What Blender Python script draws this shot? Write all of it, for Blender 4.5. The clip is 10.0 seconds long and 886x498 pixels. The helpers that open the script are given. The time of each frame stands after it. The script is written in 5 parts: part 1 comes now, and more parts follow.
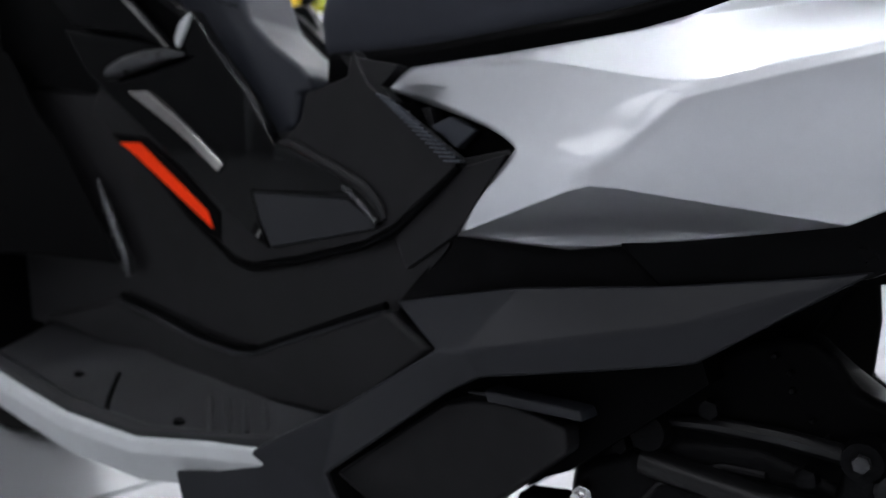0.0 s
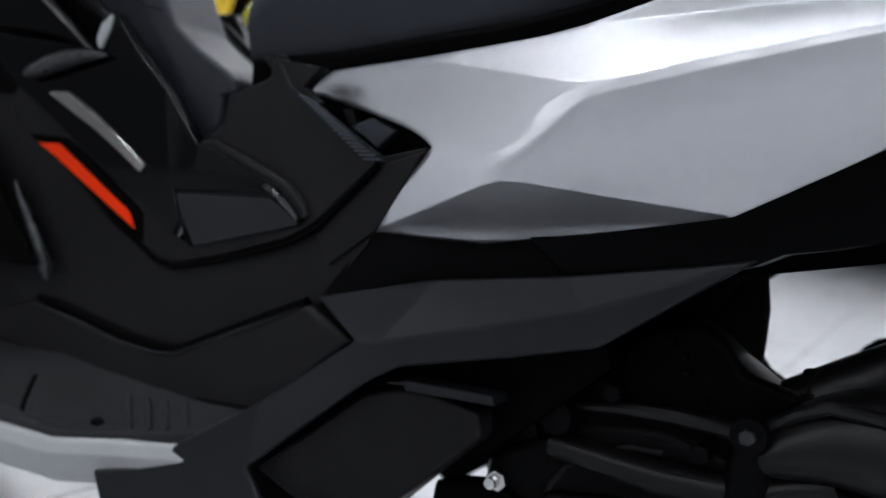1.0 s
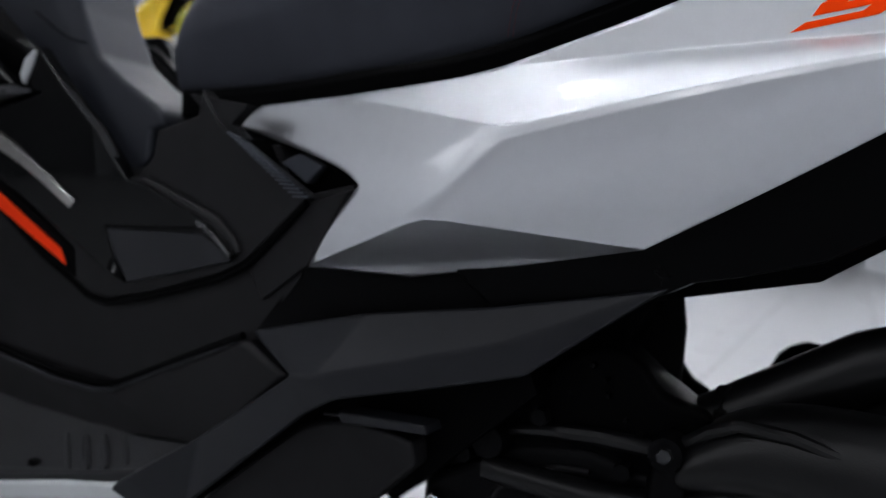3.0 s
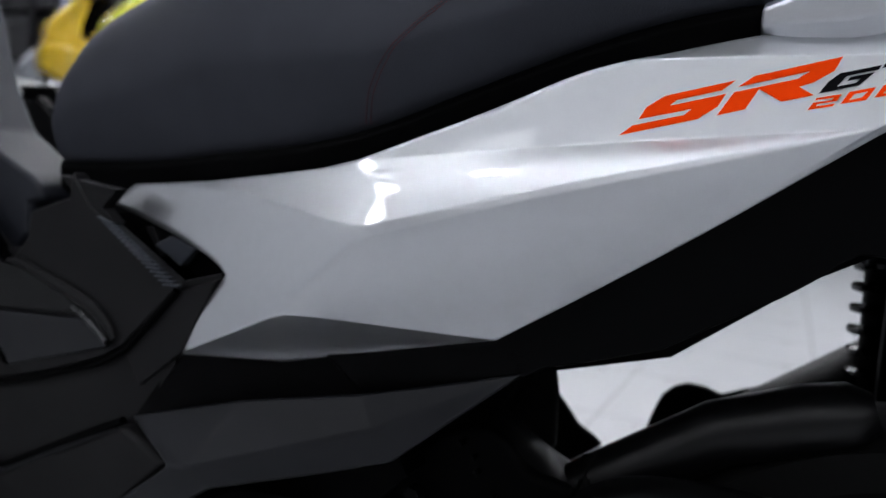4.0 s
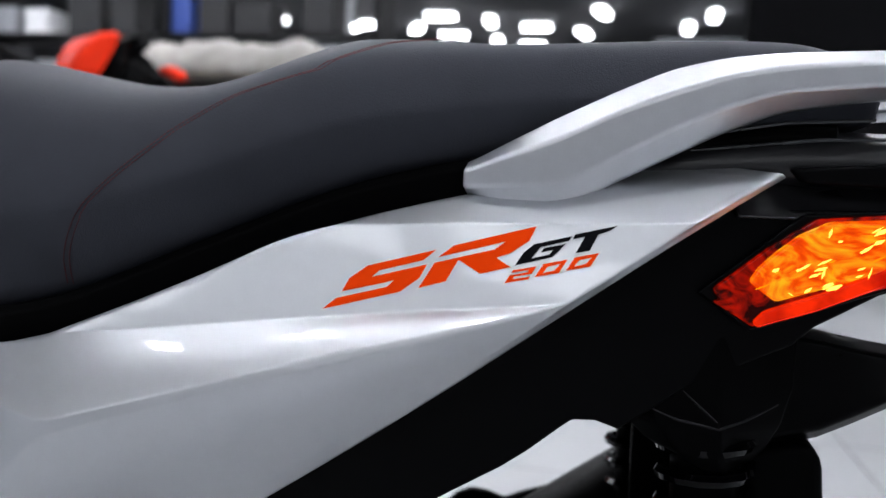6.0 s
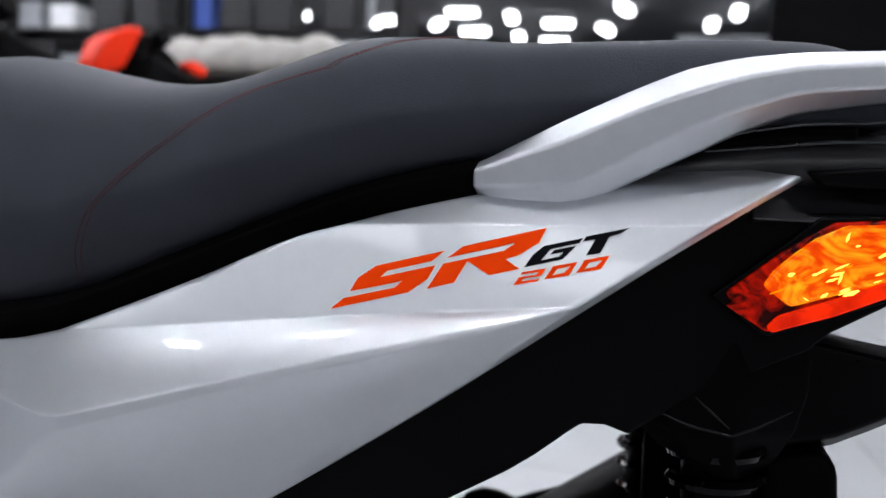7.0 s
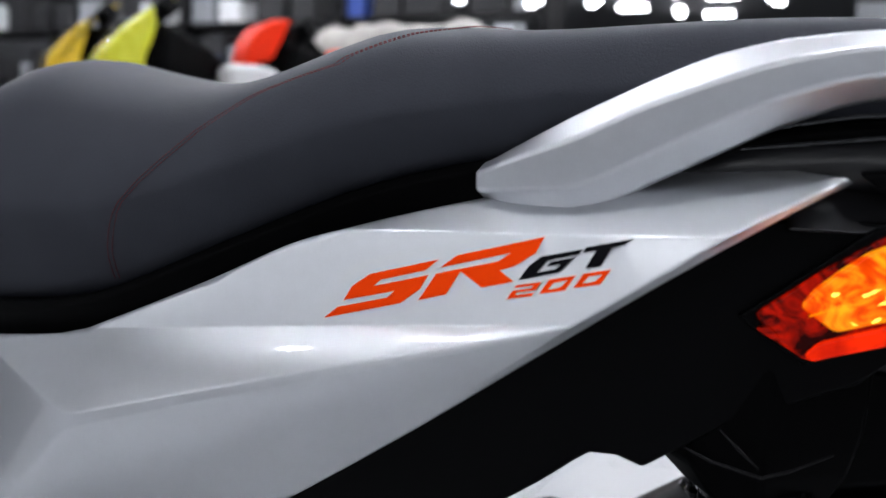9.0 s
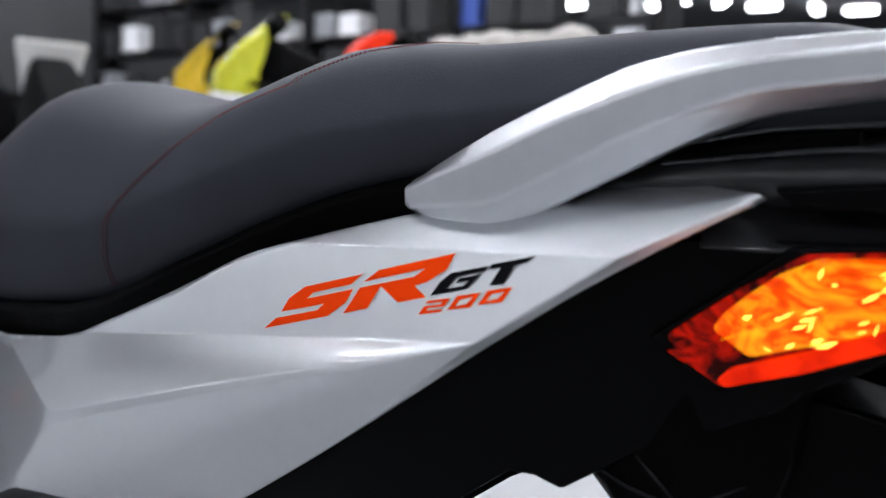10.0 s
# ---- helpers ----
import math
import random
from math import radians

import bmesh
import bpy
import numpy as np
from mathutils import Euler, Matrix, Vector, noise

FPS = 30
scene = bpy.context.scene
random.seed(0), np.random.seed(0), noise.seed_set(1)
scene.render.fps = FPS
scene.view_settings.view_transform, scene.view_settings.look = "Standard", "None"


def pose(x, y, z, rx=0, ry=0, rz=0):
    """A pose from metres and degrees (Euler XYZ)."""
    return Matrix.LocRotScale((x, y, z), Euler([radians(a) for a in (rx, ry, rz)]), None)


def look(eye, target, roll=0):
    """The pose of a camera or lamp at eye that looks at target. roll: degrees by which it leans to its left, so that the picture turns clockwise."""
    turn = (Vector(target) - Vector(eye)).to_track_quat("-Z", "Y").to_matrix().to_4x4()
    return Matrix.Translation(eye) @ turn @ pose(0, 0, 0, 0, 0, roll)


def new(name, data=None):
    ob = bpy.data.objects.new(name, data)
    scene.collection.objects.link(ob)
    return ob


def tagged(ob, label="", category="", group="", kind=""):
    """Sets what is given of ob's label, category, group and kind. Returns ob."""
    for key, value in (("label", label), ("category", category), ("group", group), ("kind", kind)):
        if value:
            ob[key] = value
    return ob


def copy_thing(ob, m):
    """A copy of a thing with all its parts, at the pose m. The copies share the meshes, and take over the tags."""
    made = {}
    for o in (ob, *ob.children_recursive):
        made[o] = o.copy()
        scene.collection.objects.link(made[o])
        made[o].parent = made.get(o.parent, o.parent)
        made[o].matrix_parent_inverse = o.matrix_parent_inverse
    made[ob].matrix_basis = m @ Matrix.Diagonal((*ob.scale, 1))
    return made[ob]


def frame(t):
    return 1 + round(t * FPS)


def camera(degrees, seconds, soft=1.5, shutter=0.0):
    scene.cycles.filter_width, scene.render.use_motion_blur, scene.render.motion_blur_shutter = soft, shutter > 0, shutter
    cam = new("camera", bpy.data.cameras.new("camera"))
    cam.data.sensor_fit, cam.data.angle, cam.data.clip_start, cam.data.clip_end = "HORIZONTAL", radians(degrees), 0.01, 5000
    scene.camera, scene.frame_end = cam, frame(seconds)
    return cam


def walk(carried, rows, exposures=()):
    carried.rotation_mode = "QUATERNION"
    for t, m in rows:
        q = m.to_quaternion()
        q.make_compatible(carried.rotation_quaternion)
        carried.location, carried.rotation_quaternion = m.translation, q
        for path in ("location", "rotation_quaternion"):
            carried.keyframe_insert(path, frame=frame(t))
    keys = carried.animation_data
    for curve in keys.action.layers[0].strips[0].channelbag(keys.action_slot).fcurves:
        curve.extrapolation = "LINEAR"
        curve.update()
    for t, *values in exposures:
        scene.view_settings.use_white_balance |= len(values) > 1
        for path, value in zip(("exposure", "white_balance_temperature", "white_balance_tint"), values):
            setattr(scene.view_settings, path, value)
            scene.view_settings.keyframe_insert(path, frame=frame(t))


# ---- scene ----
cam = camera(58.0, 10.0)
cam.data.dof.use_dof = True
cam.data.dof.focus_distance = 0.49
cam.data.dof.aperture_fstop = 4.6
PATH = [
    (0, (0.0574, -0.6561, 0.5439), (-0.5138, 0.1548, 0.4169), 8.51),
    (0.5, (0.0782, -0.6728, 0.5259), (-0.4407, 0.1772, 0.4353), 9.41),
    (1, (0.0817, -0.6700, 0.5292), (-0.4237, 0.1883, 0.4395), 9.13),
    (1.5, (0.0829, -0.6722, 0.5300), (-0.4160, 0.1902, 0.4447), 8.92),
    (2, (0.0799, -0.6760, 0.5383), (-0.4091, 0.1919, 0.4507), 8.32),
    (3.5, (0.1213, -0.6802, 0.5929), (-0.2975, 0.2237, 0.5062), 6.68),
    (4, (0.1516, -0.6597, 0.6446), (-0.2392, 0.2556, 0.5473), 5.35),
    (4.5, (0.1821, -0.6313, 0.6915), (-0.1643, 0.3020, 0.5970), 4.10),
    (5, (0.1988, -0.6065, 0.7258), (-0.0380, 0.3625, 0.6544), 2.88),
    (5.5, (0.2167, -0.5945, 0.7449), (-0.0111, 0.3767, 0.6759), 2.57),
    (7, (0.2284, -0.5829, 0.7519), (-0.0272, 0.3808, 0.6754), 3.23),
    (7.5, (0.2346, -0.5767, 0.7567), (-0.0325, 0.3834, 0.6742), 2.88),
    (8, (0.2429, -0.5624, 0.7629), (-0.0535, 0.3874, 0.6627), 3.20),
    (8.5, (0.2694, -0.5424, 0.7597), (-0.0991, 0.3822, 0.6639), 3.04),
    (9, (0.3008, -0.5210, 0.7685), (-0.1346, 0.3726, 0.6594), 2.84),
    (9.5, (0.3378, -0.4923, 0.7710), (-0.1660, 0.3644, 0.6603), 2.72),
    (10, (0.3960, -0.4695, 0.7783), (-0.1723, 0.3463, 0.6711), 2.41),
]
walk(cam, [(t, look(eye, target, roll)) for t, eye, target, roll in PATH], [(0.0, 0.28), (0.5, 0.23), (1.0, 0.17), (2.0, 0.07), (3.5, -0.11), (4.5, -0.06), (5.5, 0.0), (8.0, 0.06), (9.0, 0.12), (10.0, 0.18)])

# ------------------------------------------------------------------ light
world = bpy.data.worlds.new("showroom_air")
scene.world = world
world.use_nodes = True
world.node_tree.nodes["Background"].inputs[0].default_value = (0.55, 0.6, 0.7, 1)
world.node_tree.nodes["Background"].inputs[1].default_value = 0.008
LAMP = 50.0  # glow of the ceiling lamps


# ------------------------------------------------------------------ materials
def mat(name, color, rough=0.5, metal=0.0, vary=0.12, scale=40.0, bump=0.0, bump_scale=400.0, coat=0.0, spec=0.5, rough_vary=0.08, coat_rough=0.04, soft_edge=0.0):
    m = bpy.data.materials.new(name)
    m.use_nodes = True
    nt = m.node_tree
    b = nt.nodes["Principled BSDF"]
    geo = nt.nodes.new("ShaderNodeTexCoord")
    n1 = nt.nodes.new("ShaderNodeTexNoise")
    n1.inputs["Scale"].default_value, n1.inputs["Detail"].default_value = scale, 6
    n2 = nt.nodes.new("ShaderNodeTexNoise")
    n2.inputs["Scale"].default_value, n2.inputs["Detail"].default_value = scale * 0.12, 3
    for n in (n1, n2):
        nt.links.new(geo.outputs["Object"], n.inputs["Vector"])
    add = nt.nodes.new("ShaderNodeMath")
    add.operation = "ADD"
    nt.links.new(n1.outputs["Fac"], add.inputs[0])
    nt.links.new(n2.outputs["Fac"], add.inputs[1])
    ramp = nt.nodes.new("ShaderNodeMapRange")
    ramp.inputs["From Min"].default_value, ramp.inputs["From Max"].default_value = 0.6, 1.4
    ramp.inputs["To Min"].default_value, ramp.inputs["To Max"].default_value = 1 - vary, 1 + vary
    nt.links.new(add.outputs[0], ramp.inputs["Value"])
    mul = nt.nodes.new("ShaderNodeMix")
    mul.data_type, mul.blend_type = "RGBA", "MULTIPLY"
    mul.inputs["Factor"].default_value = 1.0
    mul.inputs["A"].default_value = (*color, 1)
    nt.links.new(ramp.outputs["Result"], mul.inputs["B"])
    nt.links.new(mul.outputs["Result"], b.inputs["Base Color"])
    rr = nt.nodes.new("ShaderNodeMapRange")
    rr.inputs["From Min"].default_value, rr.inputs["From Max"].default_value = 0.6, 1.4
    rr.inputs["To Min"].default_value, rr.inputs["To Max"].default_value = max(0.01, rough - rough_vary), min(1, rough + rough_vary)
    nt.links.new(add.outputs[0], rr.inputs["Value"])
    nt.links.new(rr.outputs["Result"], b.inputs["Roughness"])
    b.inputs["Metallic"].default_value = metal
    b.inputs["Specular IOR Level"].default_value = spec
    b.inputs["Coat Weight"].default_value = coat
    b.inputs["Coat Roughness"].default_value = coat_rough
    rounded = None
    if soft_edge:
        rounded = nt.nodes.new("ShaderNodeBevel")
        rounded.samples = 6
        rounded.inputs["Radius"].default_value = soft_edge
        nt.links.new(rounded.outputs["Normal"], b.inputs["Normal"])
        nt.links.new(rounded.outputs["Normal"], b.inputs["Coat Normal"])
    if bump:
        n3 = nt.nodes.new("ShaderNodeTexNoise")
        n3.inputs["Scale"].default_value, n3.inputs["Detail"].default_value = bump_scale, 2
        nt.links.new(geo.outputs["Object"], n3.inputs["Vector"])
        bp = nt.nodes.new("ShaderNodeBump")
        bp.inputs["Strength"].default_value, bp.inputs["Distance"].default_value = bump, 0.001
        nt.links.new(n3.outputs["Fac"], bp.inputs["Height"])
        if rounded:
            nt.links.new(rounded.outputs["Normal"], bp.inputs["Normal"])
        nt.links.new(bp.outputs["Normal"], b.inputs["Normal"])
    return m


def glow(name, color, strength, base=(0.8, 0.8, 0.8)):
    m = bpy.data.materials.new(name)
    m.use_nodes = True
    b = m.node_tree.nodes["Principled BSDF"]
    b.inputs["Base Color"].default_value = (*base, 1)
    b.inputs["Emission Color"].default_value = (*color, 1)
    b.inputs["Emission Strength"].default_value = strength
    b.inputs["Specular IOR Level"].default_value = 0.12
    b.inputs["Roughness"].default_value = 0.25
    return m


SILVER = mat("silver_metallic_paint", (0.685, 0.702, 0.732), 0.42, 0.96, 0.03, 900, 0.03, 2600, coat=1.0, rough_vary=0.03, coat_rough=0.03, soft_edge=0.0026)
SILVER_RAIL = mat("silver_satin_rail_paint", (0.64, 0.655, 0.685), 0.40, 0.94, 0.04, 900, coat=0.9, rough_vary=0.03, coat_rough=0.05)
MATTE = mat("matte_black_grained_plastic", (0.0082, 0.0079, 0.0088), 0.46, 0, 0.5, 45, 0.2, 1400, spec=0.15)
RUNNING = mat("black_running_gear_paint", (0.0030, 0.0030, 0.0034), 0.34, 0, 0.3, 45, 0.15, 900, spec=0.3)
# Near black: shade of recesses and undersides is put into this colour.
MATTE_DARK = mat("shade_black_plastic", (0.001, 0.001, 0.0012), 0.5, 0, 0.2, 60, 0.1, 1200, spec=0.03)
# Matte plastic darkened for the shade under the silver overhang.
FLANK_SHADE = mat("shaded_flank_plastic", (0.0026, 0.0025, 0.0029), 0.5, 0, 0.4, 45, 0.15, 1400, spec=0.05)
SKIRT = mat("anthracite_satin_plastic", (0.0112, 0.0118, 0.0150), 0.42, 0.1, 0.2, 50, 0.08, 1600, spec=0.3)
TAIL = mat("tail_satin_black_plastic", (0.0014, 0.0014, 0.0017), 0.34, 0, 0.25, 40, 0.08, 1500, spec=0.055)
DECK = mat("dark_grey_satin_deck_plastic", (0.012, 0.012, 0.0135), 0.36, 0, 0.15, 60, 0.05, 1500, spec=0.4)
GLOSS = mat("piano_black_plastic", (0.0006, 0.0006, 0.0008), 0.05, 0, 0.1, 40, rough_vary=0.02, spec=0.14)
COVER = mat("dark_grey_tunnel_plastic", (0.019, 0.0212, 0.0285), 0.5, 0, 0.16, 40, 0.12, 1300, spec=0.22)
RIB = mat("blue_grey_ribbed_plastic", (0.055, 0.061, 0.075), 0.45, 0, 0.15, 50, spec=0.3)
VINYL = mat("charcoal_seat_vinyl", (0.0495, 0.0525, 0.0640), 0.62, 0, 0.14, 22, 0.3, 900, spec=0.06)
THREAD = mat("red_thread", (0.11, 0.009, 0.014), 0.7, 0, 0.2, 300)
DECAL_RED = mat("orange_red_decal_film", (1.0, 0.06, 0.0), 0.45, 0.75, 0.03, 80, spec=0.2)
DECAL_BLACK = mat("black_decal_film", (0.002, 0.002, 0.004), 0.4, 0, 0.05, 80, spec=0.06)
STRIPE = mat("orange_red_stripe_paint", (1.0, 0.045, 0.0), 0.45, 0.3, 0.06, 60, spec=0.2)
RUBBER = mat("black_tyre_rubber", (0.003, 0.003, 0.003), 0.72, 0, 0.25, 50, 0.3, 500, spec=0.12)
MAT_RUBBER = mat("worn_footboard_rubber", (0.0150, 0.0154, 0.0175), 0.55, 0, 0.9, 16, 0.3, 700, spec=0.3)
ENGINE = mat("dark_engine_casting", (0.0026, 0.0026, 0.003), 0.42, 0.3, 0.25, 45, 0.3, 500, spec=0.08)
CHROME = mat("polished_steel", (0.7, 0.7, 0.7), 0.14, 1.0, 0.08, 60)
DARK_METAL = mat("smoked_metal", (0.42, 0.405, 0.385), 0.16, 1.0, 0.5, 25)
GUN = mat("dark_gunmetal_plastic", (0.045, 0.046, 0.049), 0.3, 0.6, 0.15, 60)
TRIM = mat("pale_grey_lip_paint", (0.52, 0.54, 0.55), 0.35, 0.2, 0.06, 60, coat=0.3)
FILM = mat("pale_decal_margin_film", (0.72, 0.72, 0.71), 0.35, 0.6, 0.03, 80, spec=0.3)


# ------------------------------------------------------------------ mesh helpers
SIZE, LIFT = 0.85, 0.10
DESIGN = Matrix.Translation((0, 0, LIFT)) @ Matrix.Scale(SIZE, 4)
MIRROR = Matrix.Diagonal((1, -1, 1, 1))


def part(name, bm, material, parent=None, label="", bevel=0.0, solid=0.0, seg=2, sub=0, angle=22.0, place=None, tag=None):
    """Links a bmesh as one mesh object under its thing or part."""
    me = bpy.data.meshes.new(name)
    bmesh.ops.transform(bm, matrix=DESIGN if place is None else place, verts=bm.verts)
    bm.to_mesh(me)
    bm.free()
    me.materials.append(material)
    for p in me.polygons:
        p.use_smooth = True
    ob = new(name, me)
    if parent is not None:
        ob.parent = parent
    if label:
        ob["label"] = label
    if sub:
        s = ob.modifiers.new("smooth", "SUBSURF")
        s.levels = s.render_levels = sub
        s.boundary_smooth = "PRESERVE_CORNERS"
    if solid:
        s = ob.modifiers.new("thickness", "SOLIDIFY")
        s.thickness, s.offset = solid, -1
    if bevel:
        b = ob.modifiers.new("rounding", "BEVEL")
        b.width, b.segments, b.limit_method, b.angle_limit = bevel, seg, "ANGLE", radians(angle)
        b.harden_normals = True
    elif not sub:
        me.set_sharp_from_angle(angle=radians(35))
    return ob


def face_out(bm, way=Vector((0, -1, 0))):
    bmesh.ops.recalc_face_normals(bm, faces=bm.faces)
    bm.normal_update()
    if sum((f.normal * f.calc_area()).dot(way) for f in bm.faces) < 0:
        bmesh.ops.reverse_faces(bm, faces=bm.faces)
    return bm


def facets(points, faces):
    """An open shell of named corner points and the facets between them."""
    bm = bmesh.new()
    v = {k: bm.verts.new(p) for k, p in points.items()}
    for f in faces:
        bm.faces.new([v[k] for k in f.split()])
    return face_out(bm)


def creased(points, faces, sharp, corners=""):
    """A shell whose named edge runs stay as soft creases when it is smoothed; its outline stays put."""
    bm = bmesh.new()
    ce = bm.edges.layers.float.new("crease_edge")
    cv = bm.verts.layers.float.new("crease_vert")
    v = {k: bm.verts.new(p) for k, p in points.items()}
    for f in faces:
        bm.faces.new([v[k] for k in f.split()])
    face_out(bm)
    for e in bm.edges:
        if e.is_boundary:
            e[ce] = 1.0
    for k in corners.split():
        v[k][cv] = 1.0
    for run in sharp:
        ks = run.split()
        hard = 1.0
        if ks[-1][0] == "0":
            hard = float(ks.pop())
        for a, b in zip(ks, ks[1:]):
            e = bm.edges.get((v[a], v[b]))
            e[ce] = hard
            e.smooth = hard < 0.95
    return bm


def plate(outline, depth_at, thick, cuts=()):
    """A closed plate: an outline in the side view (x, z), laid on the surface y = depth_at(x, z)."""
    bm = bmesh.new()
    bm.faces.new([bm.verts.new((x, 0, z)) for x, z in outline])
    for c in cuts:
        px, pz, nx, nz = (c, 0, 1, 0) if isinstance(c, float) else c
        bmesh.ops.bisect_plane(bm, geom=bm.verts[:] + bm.edges[:] + bm.faces[:], plane_co=(px, 0, pz), plane_no=(nx, 0, nz))
    face_out(bm)
    made = bmesh.ops.extrude_face_region(bm, geom=bm.faces[:])
    back = [g for g in made["geom"] if isinstance(g, bmesh.types.BMVert)]
    for v in back:
        v.co.y = 1
    for v in bm.verts:
        y = depth_at(v.co.x, v.co.z) if callable(depth_at) else depth_at
        v.co.y = y + (thick if v.co.y > 0.5 else 0)
    bmesh.ops.recalc_face_normals(bm, faces=bm.faces)
    return bm


def mirrored(bm):
    other = bm.copy()
    bmesh.ops.transform(other, matrix=MIRROR, verts=other.verts)
    bmesh.ops.reverse_faces(other, faces=other.faces)
    return other


def both(name, bm, material, parent, label="", **kw):
    """The part on the left side, and its mirror image on the right."""
    other = mirrored(bm)
    a = part(name, bm, material, parent, label, **kw)
    part(name, other, material, parent, label, **kw)
    return a


def tube(points, radii, seg=12, close=True):
    """A round pipe along points; radii: one number or one per point."""
    bm = bmesh.new()
    pts = [Vector(p) for p in points]
    rad = radii if isinstance(radii, (list, tuple)) else [radii] * len(pts)
    rings = []
    for i, p in enumerate(pts):
        d = (pts[min(i + 1, len(pts) - 1)] - pts[max(i - 1, 0)]).normalized()
        a = d.cross(Vector((0.13, 0.21, 1))).normalized()
        b = d.cross(a)
        rings.append([bm.verts.new(p + rad[i] * (math.cos(u) * a + math.sin(u) * b)) for u in (2 * math.pi * k / seg for k in range(seg))])
    for r, s in zip(rings, rings[1:]):
        for k in range(seg):
            bm.faces.new((r[k], r[(k + 1) % seg], s[(k + 1) % seg], s[k]))
    if close:
        bm.faces.new(rings[0])
        bm.faces.new(rings[-1])
    bmesh.ops.recalc_face_normals(bm, faces=bm.faces)
    return bm


def loft(rings, cap=True):
    """Rings of equal length joined into a skin."""
    bm = bmesh.new()
    vs = [[bm.verts.new(p) for p in r] for r in rings]
    n = len(vs[0])
    for r, s in zip(vs, vs[1:]):
        for k in range(n):
            bm.faces.new((r[k], r[(k + 1) % n], s[(k + 1) % n], s[k]))
    if cap:
        bm.faces.new(vs[0])
        bm.faces.new(vs[-1])
    bmesh.ops.recalc_face_normals(bm, faces=bm.faces)
    return bm


def box(x0, x1, y0, y1, z0, z1):
    bm = bmesh.new()
    bmesh.ops.create_cube(bm, size=1)
    bmesh.ops.transform(bm, matrix=Matrix.Translation(((x0 + x1) / 2, (y0 + y1) / 2, (z0 + z1) / 2)) @ Matrix.Diagonal((x1 - x0, y1 - y0, z1 - z0, 1)), verts=bm.verts)
    return bm


def spin(profile, seg=40, axis="y"):
    """A body turned round the y axis from (radius, y) pairs, closed on itself."""
    rings = []
    for k in range(seg):
        u = 2 * math.pi * k / seg
        rings.append([(r * math.cos(u), y, r * math.sin(u)) for r, y in profile])
    bm = bmesh.new()
    vs = [[bm.verts.new(p) for p in r] for r in rings]
    n = len(profile)
    for i in range(seg):
        a, b = vs[i], vs[(i + 1) % seg]
        for k in range(n):
            bm.faces.new((a[k], a[(k + 1) % n], b[(k + 1) % n], b[k]))
    bmesh.ops.recalc_face_normals(bm, faces=bm.faces)
    return bm


WORLD = Matrix.Identity(4)


def thing(name, label, category, group="", kind="", at=None):
    ob = new(name)
    if at is not None:
        ob.matrix_world = at
    return tagged(ob, label, category, group, kind)


# ------------------------------------------------------------------ the hall
FLOOR = mat("polished_pale_grey_tile", (0.40, 0.41, 0.425), 0.32, 0, 0.07, 6, 0.02, 60)
GROUT = mat("dull_grey_grout", (0.2, 0.2, 0.21), 0.8, 0, 0.2, 30)
WALL = mat("pale_grey_wall_paint", (0.6, 0.62, 0.65), 0.7, 0, 0.08, 3, 0.05, 80)
GREYWALL = mat("slate_grey_wall_paint", (0.2, 0.215, 0.245), 0.7, 0, 0.1, 3, 0.05, 80)
MIDWALL = mat("mid_grey_wall_paint", (0.22, 0.225, 0.235), 0.7, 0, 0.1, 3, 0.05, 80)
DARKWALL = mat("charcoal_wall_panel", (0.02, 0.021, 0.024), 0.6, 0, 0.15, 4, 0.05, 60)
BLACKWALL = mat("black_curtain_wall", (0.003, 0.003, 0.0035), 0.9, 0, 0.2, 4, spec=0.05)
CEIL = mat("black_painted_ceiling", (0.07, 0.071, 0.078), 0.85, 0, 0.2, 3)
PANEL = glow("lamp_diffuser", (0.96, 0.985, 1.05), LAMP)
PANEL_FAR = glow("far_lamp_diffuser", (0.96, 0.985, 1.05), LAMP * 0.3)
# For the added, unseen fill lamps in front of the scooter.
PANEL_FILL = glow("fill_lamp_diffuser", (0.96, 0.985, 1.05), LAMP * 0.09)
PANEL_SOFT = glow("square_lamp_diffuser", (0.96, 0.985, 1.05), LAMP * 1.1)
HOUSING = mat("white_lamp_housing", (0.7, 0.7, 0.7), 0.5, 0, 0.05, 30)

X0, X1, Y0, Y1, TOP = -10.6, 10.0, -7.0, 24.0, 3.9
tagged(part("floor", box(X0, X1, Y0, Y1, -0.1, -0.004), GROUT, place=WORLD), "dull grey grout bed under the showroom tiles", "floor", kind="structure")
for nm, b, m in (
    ("wall_north", box(X0, X1, Y1, Y1 + 0.2, 0, TOP), GREYWALL),
    # Out of view; its grey is picked for what the silver fairing reflects.
    ("wall_south", box(X0, X1, Y0 - 0.2, Y0, 0, TOP), MIDWALL),
    ("wall_west_1", box(X0 - 0.2, X0, 2.0, Y1, 0, TOP), DARKWALL),
    # Unseen stretch, made pale to throw fill light on the front facet.
    ("wall_west_fill", box(X0 - 0.2, X0, Y0, 2.0, 0, TOP), WALL),
    ("wall_east", box(X1, X1 + 0.2, Y0, Y1, 0, TOP), DARKWALL),
):
    tagged(part(nm, b, m, place=WORLD), "plain painted showroom wall behind parked scooters", "wall", kind="structure")
tagged(part("wall_partition", box(1.18, X1, 8.0, 8.2, 0, TOP), BLACKWALL, place=WORLD), "black partition wall behind the bikes", "wall", kind="structure")
tagged(part("wall_panel", box(0.31, 1.95, 13.0, 13.2, 0, TOP - 0.5), WALL, place=WORLD), "pale wall panel far behind the bikes", "wall", kind="structure")
tagged(part("wall_column", box(-4.2, -3.9, 10.0, 10.4, 0, TOP), WALL, place=WORLD), "pale column far behind the bikes", "column", kind="structure")
